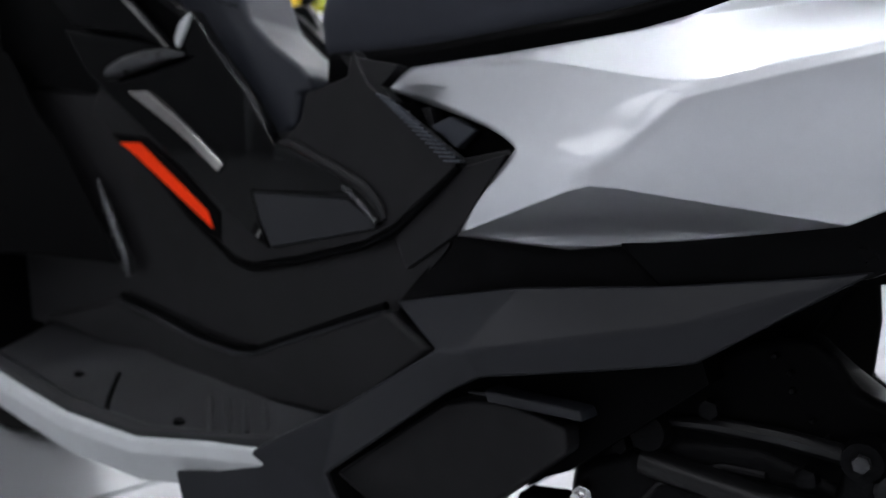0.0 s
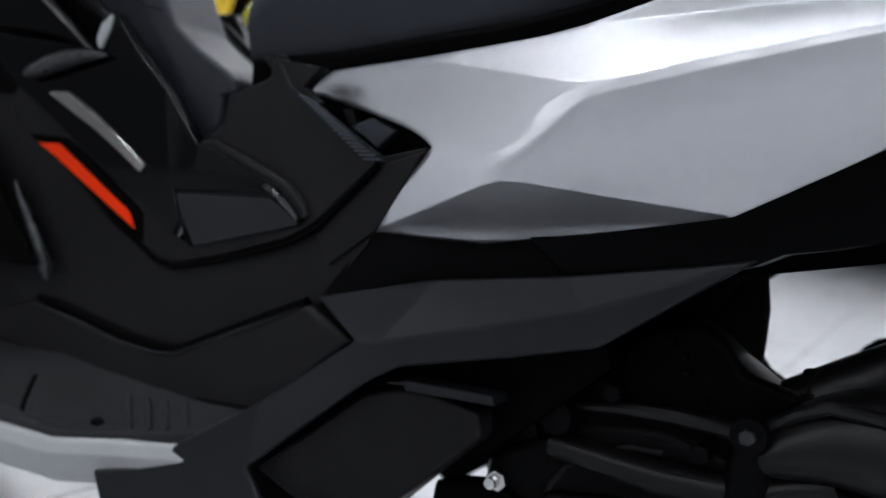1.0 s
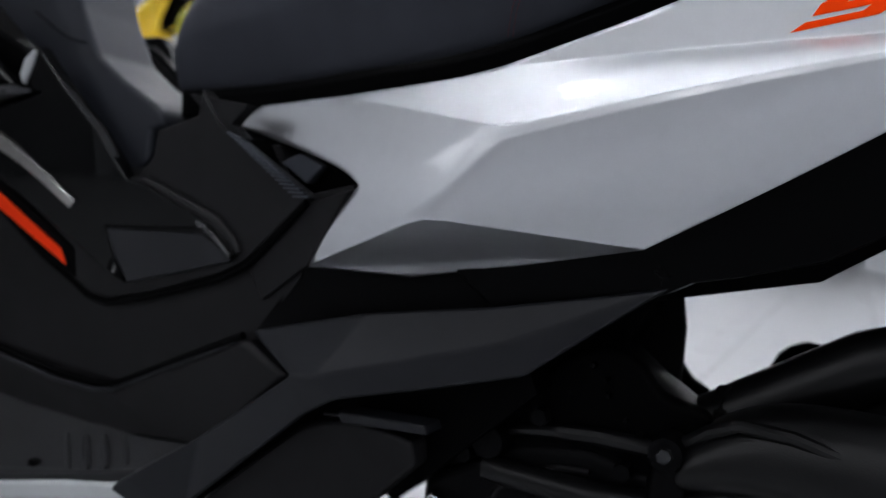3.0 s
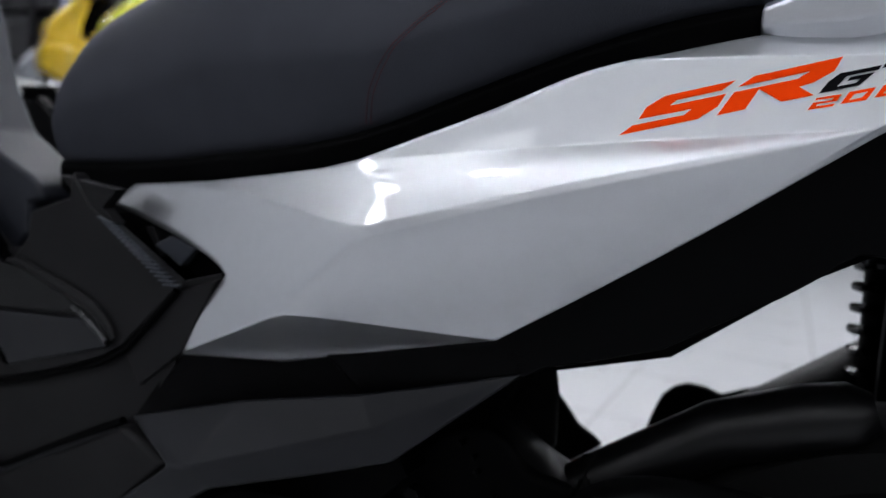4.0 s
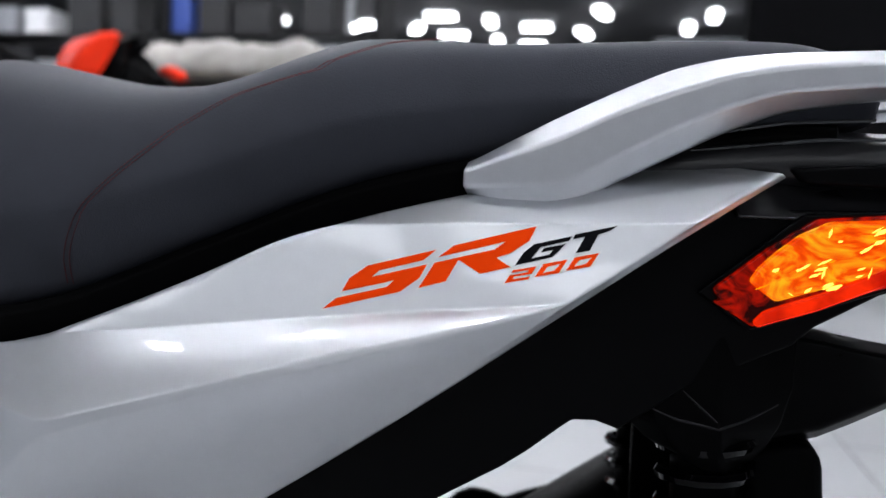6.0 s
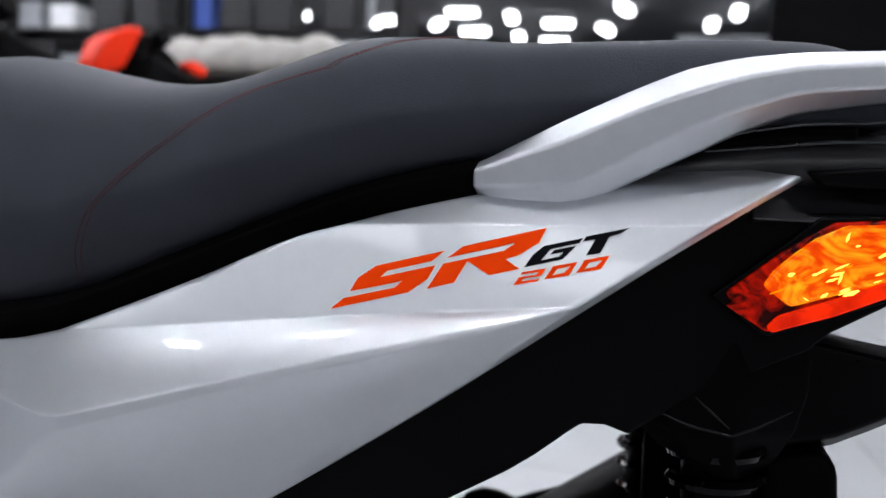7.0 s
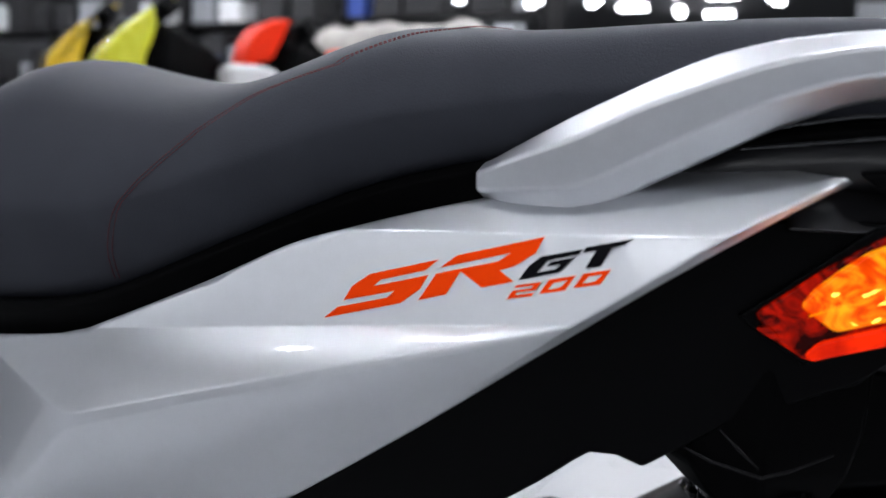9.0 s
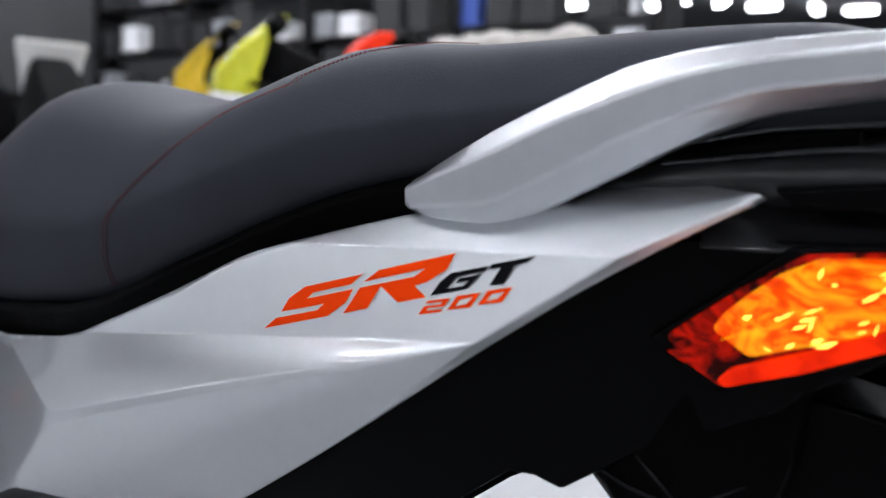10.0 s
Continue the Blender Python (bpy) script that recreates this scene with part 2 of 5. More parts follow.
tagged(part("ceiling", box(X0, X1, Y0, Y1, TOP, TOP + 0.2), CEIL, place=WORLD), "black painted showroom ceiling with rows of lamps", "ceiling", kind="structure")


# ------------------------------------------------------------------ the scooter
scooter = thing("scooter", "silver and black sport scooter standing on pale tiles", "scooter")


def body_y(x, z=0):
    return float(np.interp(x, (-1.05, -0.9, -0.78, -0.65, -0.45, -0.3), (-0.20, -0.175, -0.15, -0.152, -0.174, -0.198)))


def deck_y(x, z):
    """The flat upper flank that carries the lettering."""
    return -0.174 + 0.0135 * (x - 0.056) + 0.28 * (z - 0.679)


# silver flank: front facet, shoulder, lower flank, dark underside, lettered flank, shelf
side = dict(
    tip=(-0.502, -0.117, 0.573), t0=(-0.462, -0.123, 0.596), t1=(-0.334, -0.158, 0.610), t2=(-0.2028, -0.1764, 0.632),
    k0=(-0.163, -0.1795, 0.643), k1=(-0.069, -0.182, 0.656), k2=(0.054, -0.176, 0.674), k3=(0.152, -0.171, 0.686), rear=(0.224, -0.168, 0.695),
    u1=(-0.038, -0.170, 0.696), u2=(0.013, -0.162, 0.725), u3=(0.055, -0.158, 0.737),
    v1=(0.137, -0.155, 0.743), v2=(0.211, -0.153, 0.746), e2=(0.302, -0.150, 0.752), tail=(0.359, -0.103, 0.788), inn=(0.282, -0.080, 0.796), inn0=(0.15, -0.125, 0.766), inn1=(0.080, -0.140, 0.746),
    mid=(-0.136, -0.225, 0.589), m2=(-0.1345, -0.2258, 0.5795), q=(-0.2462, -0.1962, 0.5635), fac=(-0.199, -0.221, 0.510), notch=(-0.2827, -0.1918, 0.5284),
    n1=(-0.3075, -0.1816, 0.5418), n2=(-0.4025, -0.1472, 0.5579), ltip=(-0.337, -0.186, 0.4445), l1=(-0.318, -0.190, 0.477),
    low=(-0.232, -0.163, 0.4515), lrear=(-0.025, -0.174, 0.509), r1=(0.060, -0.169, 0.572), r2=(0.145, -0.167, 0.634),
    lb=(-0.122, -0.152, 0.481), h1=(-0.222, -0.171, 0.472), h2=(-0.108, -0.160, 0.492), s1=(-0.036, -0.217, 0.620), s2=(0.062, -0.203, 0.650), s3=(0.153, -0.186, 0.675),
    # swell of the lower flank, the shoulder and the lettered flank
    c1=(-0.089, -0.2185, 0.553), c2=(0.027, -0.2045, 0.606), c3=(0.1195, -0.1895, 0.647),
    f0=(-0.1506, -0.202, 0.6175), f1=(-0.0525, -0.202, 0.640), f2=(0.058, -0.1915, 0.6635), f3=(0.1525, -0.1795, 0.6815),
    d1=(0.01, -0.1696, 0.697), d2=(0.10, -0.1656, 0.707), d3=(0.19, -0.1613, 0.718),
    # narrow chamfer under the shoulder crease, and the turned-in rear rim
    w1=(-0.036, -0.2182, 0.613), w2=(0.062, -0.2043, 0.644), w3=(0.153, -0.1872, 0.6705),
    g1=(-0.004, -0.1815, 0.536), g2=(0.055, -0.176, 0.578), g3=(0.141, -0.172, 0.6395), z1=(0.0625, -0.166, 0.569), z2=(0.1475, -0.1635, 0.6305), z3=(0.2268, -0.163, 0.692), z4=(0.3045, -0.1455, 0.749), z5=(0.3615, -0.0995, 0.7855),
)
flank = creased(side, [
    "tip n2 t1 t0", "n2 n1 q t1", "n1 notch fac q", "q fac m2 mid", "q mid t1", "notch l1 ltip fac", "t1 mid f0 k0 t2",
    "mid s1 f1 f0", "f0 f1 k1 k0", "s1 s2 f2 f1", "f1 f2 k2 k1", "s2 s3 f3 f2", "f2 f3 k3 k2", "s3 rear f3", "f3 rear k3",
    "m2 fac c1 w1", "fac lrear g1 c1", "w1 c1 c2 w2", "c1 g1 g2 c2", "g1 lrear r1 g2", "w2 c2 c3 w3", "c2 g2 g3 c3", "g2 r1 r2 g3", "c3 g3 rear w3", "g3 r2 rear",
    "mid m2 w1 s1", "s1 w1 w2 s2", "s2 w2 w3 s3", "s3 w3 rear",
    "lrear z1 r1", "r1 z1 z2 r2", "r2 z2 z3 rear", "rear z3 z4 e2", "e2 z4 z5 tail",
    "fac ltip h1", "ltip low h1", "fac h1 h2 lrear", "h1 low lb h2", "h2 lb lrear",
    "k0 k1 u1", "k1 k2 d1 u1", "k2 k3 d2 d1", "k3 rear d3 d2", "rear e2 d3", "u1 d1 u2", "d1 d2 v1 u3 u2", "d2 d3 v2 v1", "d3 e2 v2",
    "u3 v1 inn0 inn1", "v1 v2 e2 tail inn inn0",
], ["t1 mid", "mid s1 s2 s3 rear", "m2 w1 w2 w3 rear", "k0 k1 k2 k3 rear", "m2 fac 0.7", "mid m2 0.5", "fac ltip", "fac lrear", "u3 v1 v2 e2", "lrear r1 r2 rear e2 tail", "g1 g2 g3 rear 0.45"], "tip t0 notch ltip low lrear tail z5 inn")
side_panel = both("side_panel", flank, SILVER, scooter, "silver metallic faceted side fairing", solid=0.004, sub=3)

# lettering on the flank
def decal(points, material, name="decal_letter", lift=0.0009):
    bm = bmesh.new()
    vs = []
    for u, v in points:
        x, z = 0.055 + (u * 0.3898 - v * 0.0763) / 1000, 0.679 + (u * 0.030 + v * 0.344) / 1000
        vs.append(bm.verts.new((x, deck_y(x, z) - lift, z)))
    bm.faces.new(vs)
    face_out(bm)
    film = part(name, bm, material, side_panel, solid=0.0002)
    for p in film.data.polygons:
        p.use_smooth = False


def margin(points, d):
    """The outline of a letter, set out by d."""
    turn = sum(a[0] * b[1] - b[0] * a[1] for a, b in zip(points, points[1:] + points[:1]))
    side = 1 if turn > 0 else -1
    out = []
    for (x0, y0), (x1, y1), (x2, y2) in zip(points[-1:] + points[:-1], points, points[1:] + points[:1]):
        n1 = Vector((y1 - y0, x0 - x1)).normalized() * side
        n2 = Vector((y2 - y1, x1 - x2)).normalized() * side
        m = n1 + n2
        m = m / max(m.length_squared, 0.35) * 2
        out.append((x1 + m.x * d, y1 + m.y * d))
    return out


S = ((217, 113), (90, 84), (54, 60), (38, 34), (120, 51), (136, 55), (121, 42), (26, 21), (0, 0), (145, 33), (182, 59), (198, 85), (96, 62), (110, 74), (192, 93))
R = ((220, 99), (250, 121), (398, 155), (382, 127), (346, 104), (322, 96), (344, 78), (290, 66), (255, 93), (228, 52), (179, 40), (212, 88), (320, 112), (342, 127))
G = ((457, 135), (390, 121), (370, 105), (352, 81), (418, 96), (444, 121), (406, 113), (399, 105), (421, 109), (413, 101), (382, 94), (400, 115), (450, 126))
T = ((462, 138), (535, 153), (520, 143), (500, 137), (482, 107), (458, 103), (477, 133), (456, 129))
TWO = [(331 + 41 * a + 17 * b, 48 + 7 * a + 24 * b) for a, b in ((0, 1), (1, 1), (1, 0.42), (0.25, 0.42), (0.25, 0.22), (1, 0.22), (1, 0), (0, 0), (0, 0.6), (0.75, 0.6), (0.75, 0.8), (0, 0.8))]
for pts, m in ((S, DECAL_RED), (R, DECAL_RED), (G, DECAL_BLACK), (T, DECAL_BLACK), (TWO, DECAL_RED)):
    decal(pts, m)
    if m is DECAL_RED:
        decal(margin(list(pts), 2.3), FILM, "decal_margin", 0.0005)
for du, dv in ((0, 0), (54, 11.5)):
    decal(margin([(u + du, v + dv) for u, v in ((401, 83), (443, 91), (425, 66), (384, 59))], 2.3), FILM, "decal_margin", 0.0005)
    decal([(u + du, v + dv) for u, v in ((401, 83), (443, 91), (425, 66), (384, 59), (398, 66), (418, 71), (430, 83), (408, 78), (398, 66), (384, 59))][:10], DECAL_RED)

# dark flank under the silver panel, with the overhang's shade in its colour, and the tail
def tail_y(x, z=0):
    return float(np.interp(x, (-0.4, -0.2, 0.0, 0.2, 0.36, 0.5, 0.62), (-0.178, -0.186, -0.16, -0.146, -0.099, -0.082, -0.06)))


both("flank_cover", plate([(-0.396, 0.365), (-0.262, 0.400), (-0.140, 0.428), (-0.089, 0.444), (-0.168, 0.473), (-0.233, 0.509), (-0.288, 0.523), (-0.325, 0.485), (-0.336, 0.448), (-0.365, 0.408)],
     lambda x, z: float(np.interp(x, (-0.42, -0.37, -0.33, -0.28, -0.2, -0.1, 0.0, 0.06), (-0.176, -0.181, -0.179, -0.158, -0.148, -0.142, -0.138, -0.135))), 0.03, (-0.37, -0.3, -0.2)), FLANK_SHADE, scooter, bevel=0.001)
both("tail_fairing", plate([(-0.138, 0.427), (-0.060, 0.454), (-0.010, 0.474), (0.010, 0.487), (0.043, 0.497), (0.101, 0.518), (0.141, 0.545), (0.180, 0.570), (0.197, 0.583), (0.220, 0.602), (0.228, 0.608), (0.244, 0.608), (0.260, 0.602), (0.308, 0.636), (0.350, 0.656), (0.375, 0.668), (0.389, 0.682), (0.430, 0.707), (0.521, 0.744), (0.561, 0.756), (0.552, 0.772),
     (0.423, 0.766), (0.332, 0.762), (0.312, 0.760), (0.226, 0.703), (0.059, 0.584), (-0.030, 0.528), (-0.109, 0.504), (-0.258, 0.513)],
     lambda x, z: tail_y(x) + 0.06 * max(0.0, 0.66 - z) + (0.008 if x < -0.1 else 0.004), 0.05, (-0.1, 0.1, 0.2, 0.28, 0.36, 0.45)), TAIL, scooter, "satin black tail fairing", bevel=0.004, seg=3)
# under-tail rib
both("under_rib", plate([(-0.022, 0.485), (0.057, 0.524), (0.167, 0.583), (0.202, 0.602), (0.219, 0.603), (0.193, 0.586), (0.166, 0.566), (0.108, 0.528), (0.062, 0.509), (0.009, 0.488), (-0.012, 0.480)],
     lambda x, z: tail_y(x) + 0.035, 0.05, (0.1,)), TAIL, scooter, bevel=0.006, seg=3)

# lower skirt in anthracite plastic
skirt = facets(dict(
    s0=(-0.397, -0.180, 0.371), s1=(-0.262, -0.186, 0.415), s2=(-0.140, -0.176, 0.443), s3=(-0.057, -0.161, 0.466), s4=(-0.005, -0.150, 0.481),
    c0=(-0.292, -0.218, 0.352), c1=(-0.122, -0.184, 0.416), d1=(-0.106, -0.180, 0.389), d0=(-0.173, -0.194, 0.366), d2=(-0.270, -0.212, 0.335),
    d3=(-0.301, -0.213, 0.313), d4=(-0.430, -0.207, 0.189), e0=(-0.318, -0.216, 0.348), e1=(-0.425, -0.206, 0.259), e2=(-0.497, -0.232, 0.202),
    e5=(-0.545, -0.240, 0.158), e3=(-0.590, -0.262, 0.147), e4=(-0.570, -0.262, 0.115), d5=(-0.406, -0.208, 0.164), b1=(-0.280, -0.2, 0.144), b2=(-0.409, -0.22, 0.098), d6=(-0.282, -0.2, 0.194),
), ["s0 s1 c0", "s1 s2 c1 c0", "s2 s3 s4 c1", "c1 s4 d1", "c0 c1 d1 d0 d2", "c0 d2 d3 e0", "s0 c0 e0", "e0 d3 d4 e1", "e1 d4 d5 e2", "e2 d5 b2 e4 e3 e5", "d5 d6 b1 b2"])
both("lower_skirt", skirt, SKIRT, scooter, "anthracite plastic lower skirt", bevel=0.003, solid=0.008, seg=3, angle=6)
both("belly_panel", plate([(-0.436, 0.182), (-0.320, 0.293), (-0.293, 0.305), (-0.250, 0.315), (-0.198, 0.309), (-0.193, 0.289), (-0.269, 0.203), (-0.382, 0.168)], -0.186, 0.03), MATTE, scooter, bevel=0.004)
both("belly_shelf", plate([(-0.274, 0.321), (-0.184, 0.331), (-0.179, 0.323), (-0.269, 0.311)], -0.196, 0.03), SKIRT, scooter, bevel=0.002)
# Top-lit sheen of the belly panel, drawn as a gunmetal tube.
both("belly_highlight", tube([(-0.293, -0.188, 0.312), (-0.262, -0.189, 0.318), (-0.222, -0.189, 0.322)], [0.001, 0.002, 0.001], 8), GUN, scooter, "paler line in place of the sheen on the belly panel's top edge")
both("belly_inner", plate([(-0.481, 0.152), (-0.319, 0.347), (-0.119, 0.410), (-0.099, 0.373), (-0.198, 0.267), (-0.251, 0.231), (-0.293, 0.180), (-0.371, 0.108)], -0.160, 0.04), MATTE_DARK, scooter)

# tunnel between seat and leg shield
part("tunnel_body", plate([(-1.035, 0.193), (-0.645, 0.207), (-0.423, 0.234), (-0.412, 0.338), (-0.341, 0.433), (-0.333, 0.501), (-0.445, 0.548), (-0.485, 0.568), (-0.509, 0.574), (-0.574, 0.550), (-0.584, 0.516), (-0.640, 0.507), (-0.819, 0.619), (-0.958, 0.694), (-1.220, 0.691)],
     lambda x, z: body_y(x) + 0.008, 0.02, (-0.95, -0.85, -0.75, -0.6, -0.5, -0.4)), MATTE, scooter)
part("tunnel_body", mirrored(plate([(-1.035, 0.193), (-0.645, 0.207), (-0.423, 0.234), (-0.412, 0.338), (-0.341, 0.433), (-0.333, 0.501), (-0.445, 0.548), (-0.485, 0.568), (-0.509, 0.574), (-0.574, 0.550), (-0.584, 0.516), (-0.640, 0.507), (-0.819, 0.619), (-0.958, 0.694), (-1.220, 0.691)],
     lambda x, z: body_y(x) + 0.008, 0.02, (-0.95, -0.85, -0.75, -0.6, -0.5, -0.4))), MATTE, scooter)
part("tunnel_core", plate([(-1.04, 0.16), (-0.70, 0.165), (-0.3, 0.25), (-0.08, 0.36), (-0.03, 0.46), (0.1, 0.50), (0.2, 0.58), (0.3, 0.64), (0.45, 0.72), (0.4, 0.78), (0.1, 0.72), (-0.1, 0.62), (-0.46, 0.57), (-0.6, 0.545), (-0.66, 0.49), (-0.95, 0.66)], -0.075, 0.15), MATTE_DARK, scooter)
both("tunnel_trim", plate([(-0.943, 0.495), (-0.753, 0.390), (-0.660, 0.357), (-0.629, 0.357), (-0.549, 0.381), (-0.445, 0.419), (-0.413, 0.438), (-0.334, 0.510), (-0.445, 0.557), (-0.475, 0.572), (-0.505, 0.605), (-0.508, 0.577), (-0.572, 0.556), (-0.574, 0.527), (-0.600, 0.500), (-0.625, 0.493), (-0.916, 0.598)],
     lambda x, z: body_y(x) - 0.001, 0.02, (-0.9, -0.8, -0.7, -0.6, -0.5, -0.4)), MATTE, scooter, bevel=0.003)
both("tunnel_ledge", plate([(-1.0, 0.205), (-0.86, 0.262), (-0.792, 0.254), (-0.714, 0.247), (-0.639, 0.250), (-0.597, 0.260), (-0.500, 0.310), (-0.400, 0.361), (-0.330, 0.342), (-0.44, 0.238), (-0.60, 0.205), (-0.86, 0.195)],
     lambda x, z: body_y(x) - 0.008, 0.03, (-0.9, -0.8, -0.6, -0.5)), MATTE, scooter, bevel=0.006, seg=3)
# Ledge highlight drawn as a paler tube, the shadow line above it as black.
ledge = ((-0.86, 0.262), (-0.792, 0.254), (-0.714, 0.247), (-0.639, 0.250), (-0.597, 0.260), (-0.500, 0.310), (-0.405, 0.358))
both("ledge_highlight", tube([(x, body_y(x) - 0.0075, z - 0.001) for x, z in ledge], [0.001] + [0.0022] * 5 + [0.001], 8), SKIRT, scooter, "paler line in place of the highlight on the tunnel ledge")
both("ledge_shadow", tube([(x, body_y(x) + 0.0005, z + 0.005) for x, z in ledge], 0.0042, 8), MATTE_DARK, scooter)
both("side_infill", plate([(-0.387, 0.402), (-0.330, 0.447), (-0.289, 0.523), (-0.340, 0.505), (-0.377, 0.465), (-0.413, 0.433)], lambda x, z: body_y(x) + 0.003, 0.02), MATTE, scooter, bevel=0.002)
both("column_back", plate([(-1.221, 0.700), (-0.959, 0.700), (-0.807, 0.627), (-0.802, 0.562), (-0.947, 0.522), (-1.159, 0.523)], lambda x, z: body_y(x) + 0.004, 0.02, (-1.05, -0.9)), MATTE_DARK, scooter)
both("vent_surround", plate([(-0.528, 0.599), (-0.436, 0.592), (-0.458, 0.571), (-0.436, 0.558), (-0.461, 0.547), (-0.485, 0.568)], lambda x, z: body_y(x) + 0.002, 0.015), MATTE, scooter, bevel=0.001)
groove = [(-0.810, 0.424), (-0.753, 0.388), (-0.664, 0.353), (-0.628, 0.352), (-0.549, 0.376), (-0.445, 0.414), (-0.408, 0.434), (-0.372, 0.470), (-0.337, 0.506)]
both("tunnel_groove", tube([(x, body_y(x) - 0.0005, z) for x, z in groove], 0.0036, 8), MATTE_DARK, scooter)
both("stripe_bed", plate([(-0.905, 0.475), (-0.844, 0.478), (-0.697, 0.406), (-0.689, 0.370), (-0.725, 0.378)], lambda x, z: body_y(x) - 0.003, 0.02, (-0.85,)), MATTE_DARK, scooter, bevel=0.002)
both("red_stripe", plate([(-0.883, 0.465), (-0.850, 0.469), (-0.716, 0.403), (-0.704, 0.384)], lambda x, z: body_y(x) - 0.006, 0.01, (-0.85,)), STRIPE, scooter, "orange-red painted stripe", bevel=0.001)

# glossy column and arrow-shaped arm
both("gloss_column", plate([(-1.0, 0.60), (-0.80, 0.592), (-0.788, 0.640), (-0.734, 0.594), (-0.668, 0.547), (-0.608, 0.497), (-0.578, 0.496), (-0.511, 0.480), (-0.459, 0.467), (-0.430, 0.452), (-0.423, 0.441), (-0.430, 0.436), (-0.476, 0.462), (-0.639, 0.441), (-0.623, 0.413), (-0.595, 0.382), (-0.634, 0.392), (-0.786, 0.455), (-0.95, 0.548)],
     lambda x, z: body_y(x) - 0.008, 0.02, (-0.9, -0.8, -0.7, -0.6)), GLOSS, scooter, "piano black column cover", bevel=0.006, seg=4)
both("arrow_plate", plate([(-0.639, 0.439), (-0.476, 0.456), (-0.428, 0.438), (-0.431, 0.433), (-0.591, 0.383), (-0.622, 0.413)], lambda x, z: body_y(x) - 0.0065, 0.02, (-0.6,)), SKIRT, scooter, bevel=0.002)
# Lighter gunmetal tube stands in for the lamp's glint on the gloss edge.
both("arrow_highlight", tube([(x, body_y(x) - 0.0085, z) for x, z in ((-0.484, 0.4665), (-0.474, 0.464), (-0.450, 0.452), (-0.428, 0.440))], [0.0022, 0.0032, 0.0034, 0.0024], 12), GUN, scooter)
both("arm_ridge", tube([(x, body_y(x) - 0.004, z) for x, z in ((-0.602, 0.498), (-0.578, 0.500), (-0.511, 0.484), (-0.459, 0.471), (-0.431, 0.456), (-0.421, 0.444))], [0.003, 0.005, 0.006, 0.006, 0.005, 0.003], 12), MATTE, scooter, "satin grey edge of the column arm")
# Reflection on the gloss column, built as a bright metal strip.
both("strip_reflection", plate([(-0.870, 0.530), (-0.839, 0.535), (-0.692, 0.463), (-0.700, 0.453)], lambda x, z: body_y(x) - 0.0125 + 0.12 * (x + 0.78) ** 2, 0.01, (-0.85, -0.82, -0.79, -0.76, -0.73)), DARK_METAL, scooter, "metallic strip in place of a reflection on the gloss column", bevel=0.001)
horn = []
for x, z, r in ((-0.901, 0.550, 0.003), (-0.893, 0.551, 0.010), (-0.870, 0.561, 0.013), (-0.840, 0.572, 0.0125), (-0.808, 0.581, 0.009), (-0.779, 0.584, 0.002)):
    horn.append([(x + 0.25 * r * math.sin(u), body_y(x) - 0.018 + 0.9 * r * math.cos(u), z + r * math.sin(u)) for u in (2 * math.pi * k / 12 for k in range(12))])
both("bag_hook", loft(horn), GUN, scooter, "gunmetal bag hook", angle=60)
both("column_shoulder", plate([(-1.06, 0.72), (-1.008, 0.635), (-0.964, 0.603), (-0.866, 0.602), (-0.80, 0.590), (-0.878, 0.643), (-0.96, 0.72)], lambda x, z: body_y(x) - 0.02, 0.015, (-0.95,)), TAIL, scooter, "dark satin inner fairing", bevel=0.003, seg=3)
both("shoulder_edge", tube([(x, body_y(x) - 0.022, z) for x, z in ((-0.800, 0.590), (-0.835, 0.615), (-0.878, 0.644), (-0.96, 0.715))], [0.002, 0.004, 0.0045, 0.004], 10), DARK_METAL, scooter, "smoked shiny edge trim")
# Crescent glint on the column's rounded edge, made as a pale painted plate.
both("column_glint", plate([(-0.784, 0.635), (-0.786, 0.618), (-0.797, 0.591), (-0.802, 0.603), (-0.797, 0.622)], lambda x, z: body_y(x) - 0.014, 0.01), TRIM, scooter, "pale crescent in place of a glint on the column's edge", bevel=0.0015)

# tunnel top cover: two facets that meet in a soft crease
crease = Vector((0.757, 0.654))
part("tunnel_cover", plate([(-0.98, 0.82), (-0.95, 0.70), (-0.845, 0.630), (-0.805, 0.592), (-0.734, 0.541), (-0.676, 0.490), (-0.660, 0.497), (-0.642, 0.520), (-0.646, 0.556), (-0.628, 0.563), (-0.636, 0.579), (-0.654, 0.591), (-0.700, 0.613), (-0.745, 0.641), (-0.785, 0.700), (-0.812, 0.760), (-0.84, 0.82)],
     lambda x, z: -0.110 + 0.22 * max(0.0, crease.dot(Vector((x + 0.73, z - 0.592)))), 0.095, ((-0.73, 0.592, 0.757, 0.654),)), COVER, scooter, "dark blue-grey plastic tunnel cover", bevel=0.006, seg=3, angle=8)
both("cover_seam", tube([(-0.86, -0.1125, 0.690), (-0.817, -0.1125, 0.668), (-0.79, -0.1125, 0.658), (-0.765, -0.1085, 0.655)], 0.0012, 6), MATTE_DARK, scooter)

# leg shield and footboard
shield = []
for z, x, y1 in ((0.10, -1.10, 0.32), (0.2, -1.13, 0.34), (0.35, -1.17, 0.34), (0.5, -1.22, 0.33), (0.66, -1.27, 0.3), (0.8, -1.31, 0.28)):
    shield.append([(x, -y1, z), (x + 0.02, -y1 + 0.04, z), (x + 0.01, -0.14, z), (x + 0.01, 0.14, z), (x + 0.02, y1 - 0.04, z), (x, y1, z), (x - 0.05, y1 - 0.02, z), (x - 0.06, 0, z), (x - 0.05, -y1 + 0.02, z)])
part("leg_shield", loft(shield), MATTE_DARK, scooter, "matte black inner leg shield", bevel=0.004)
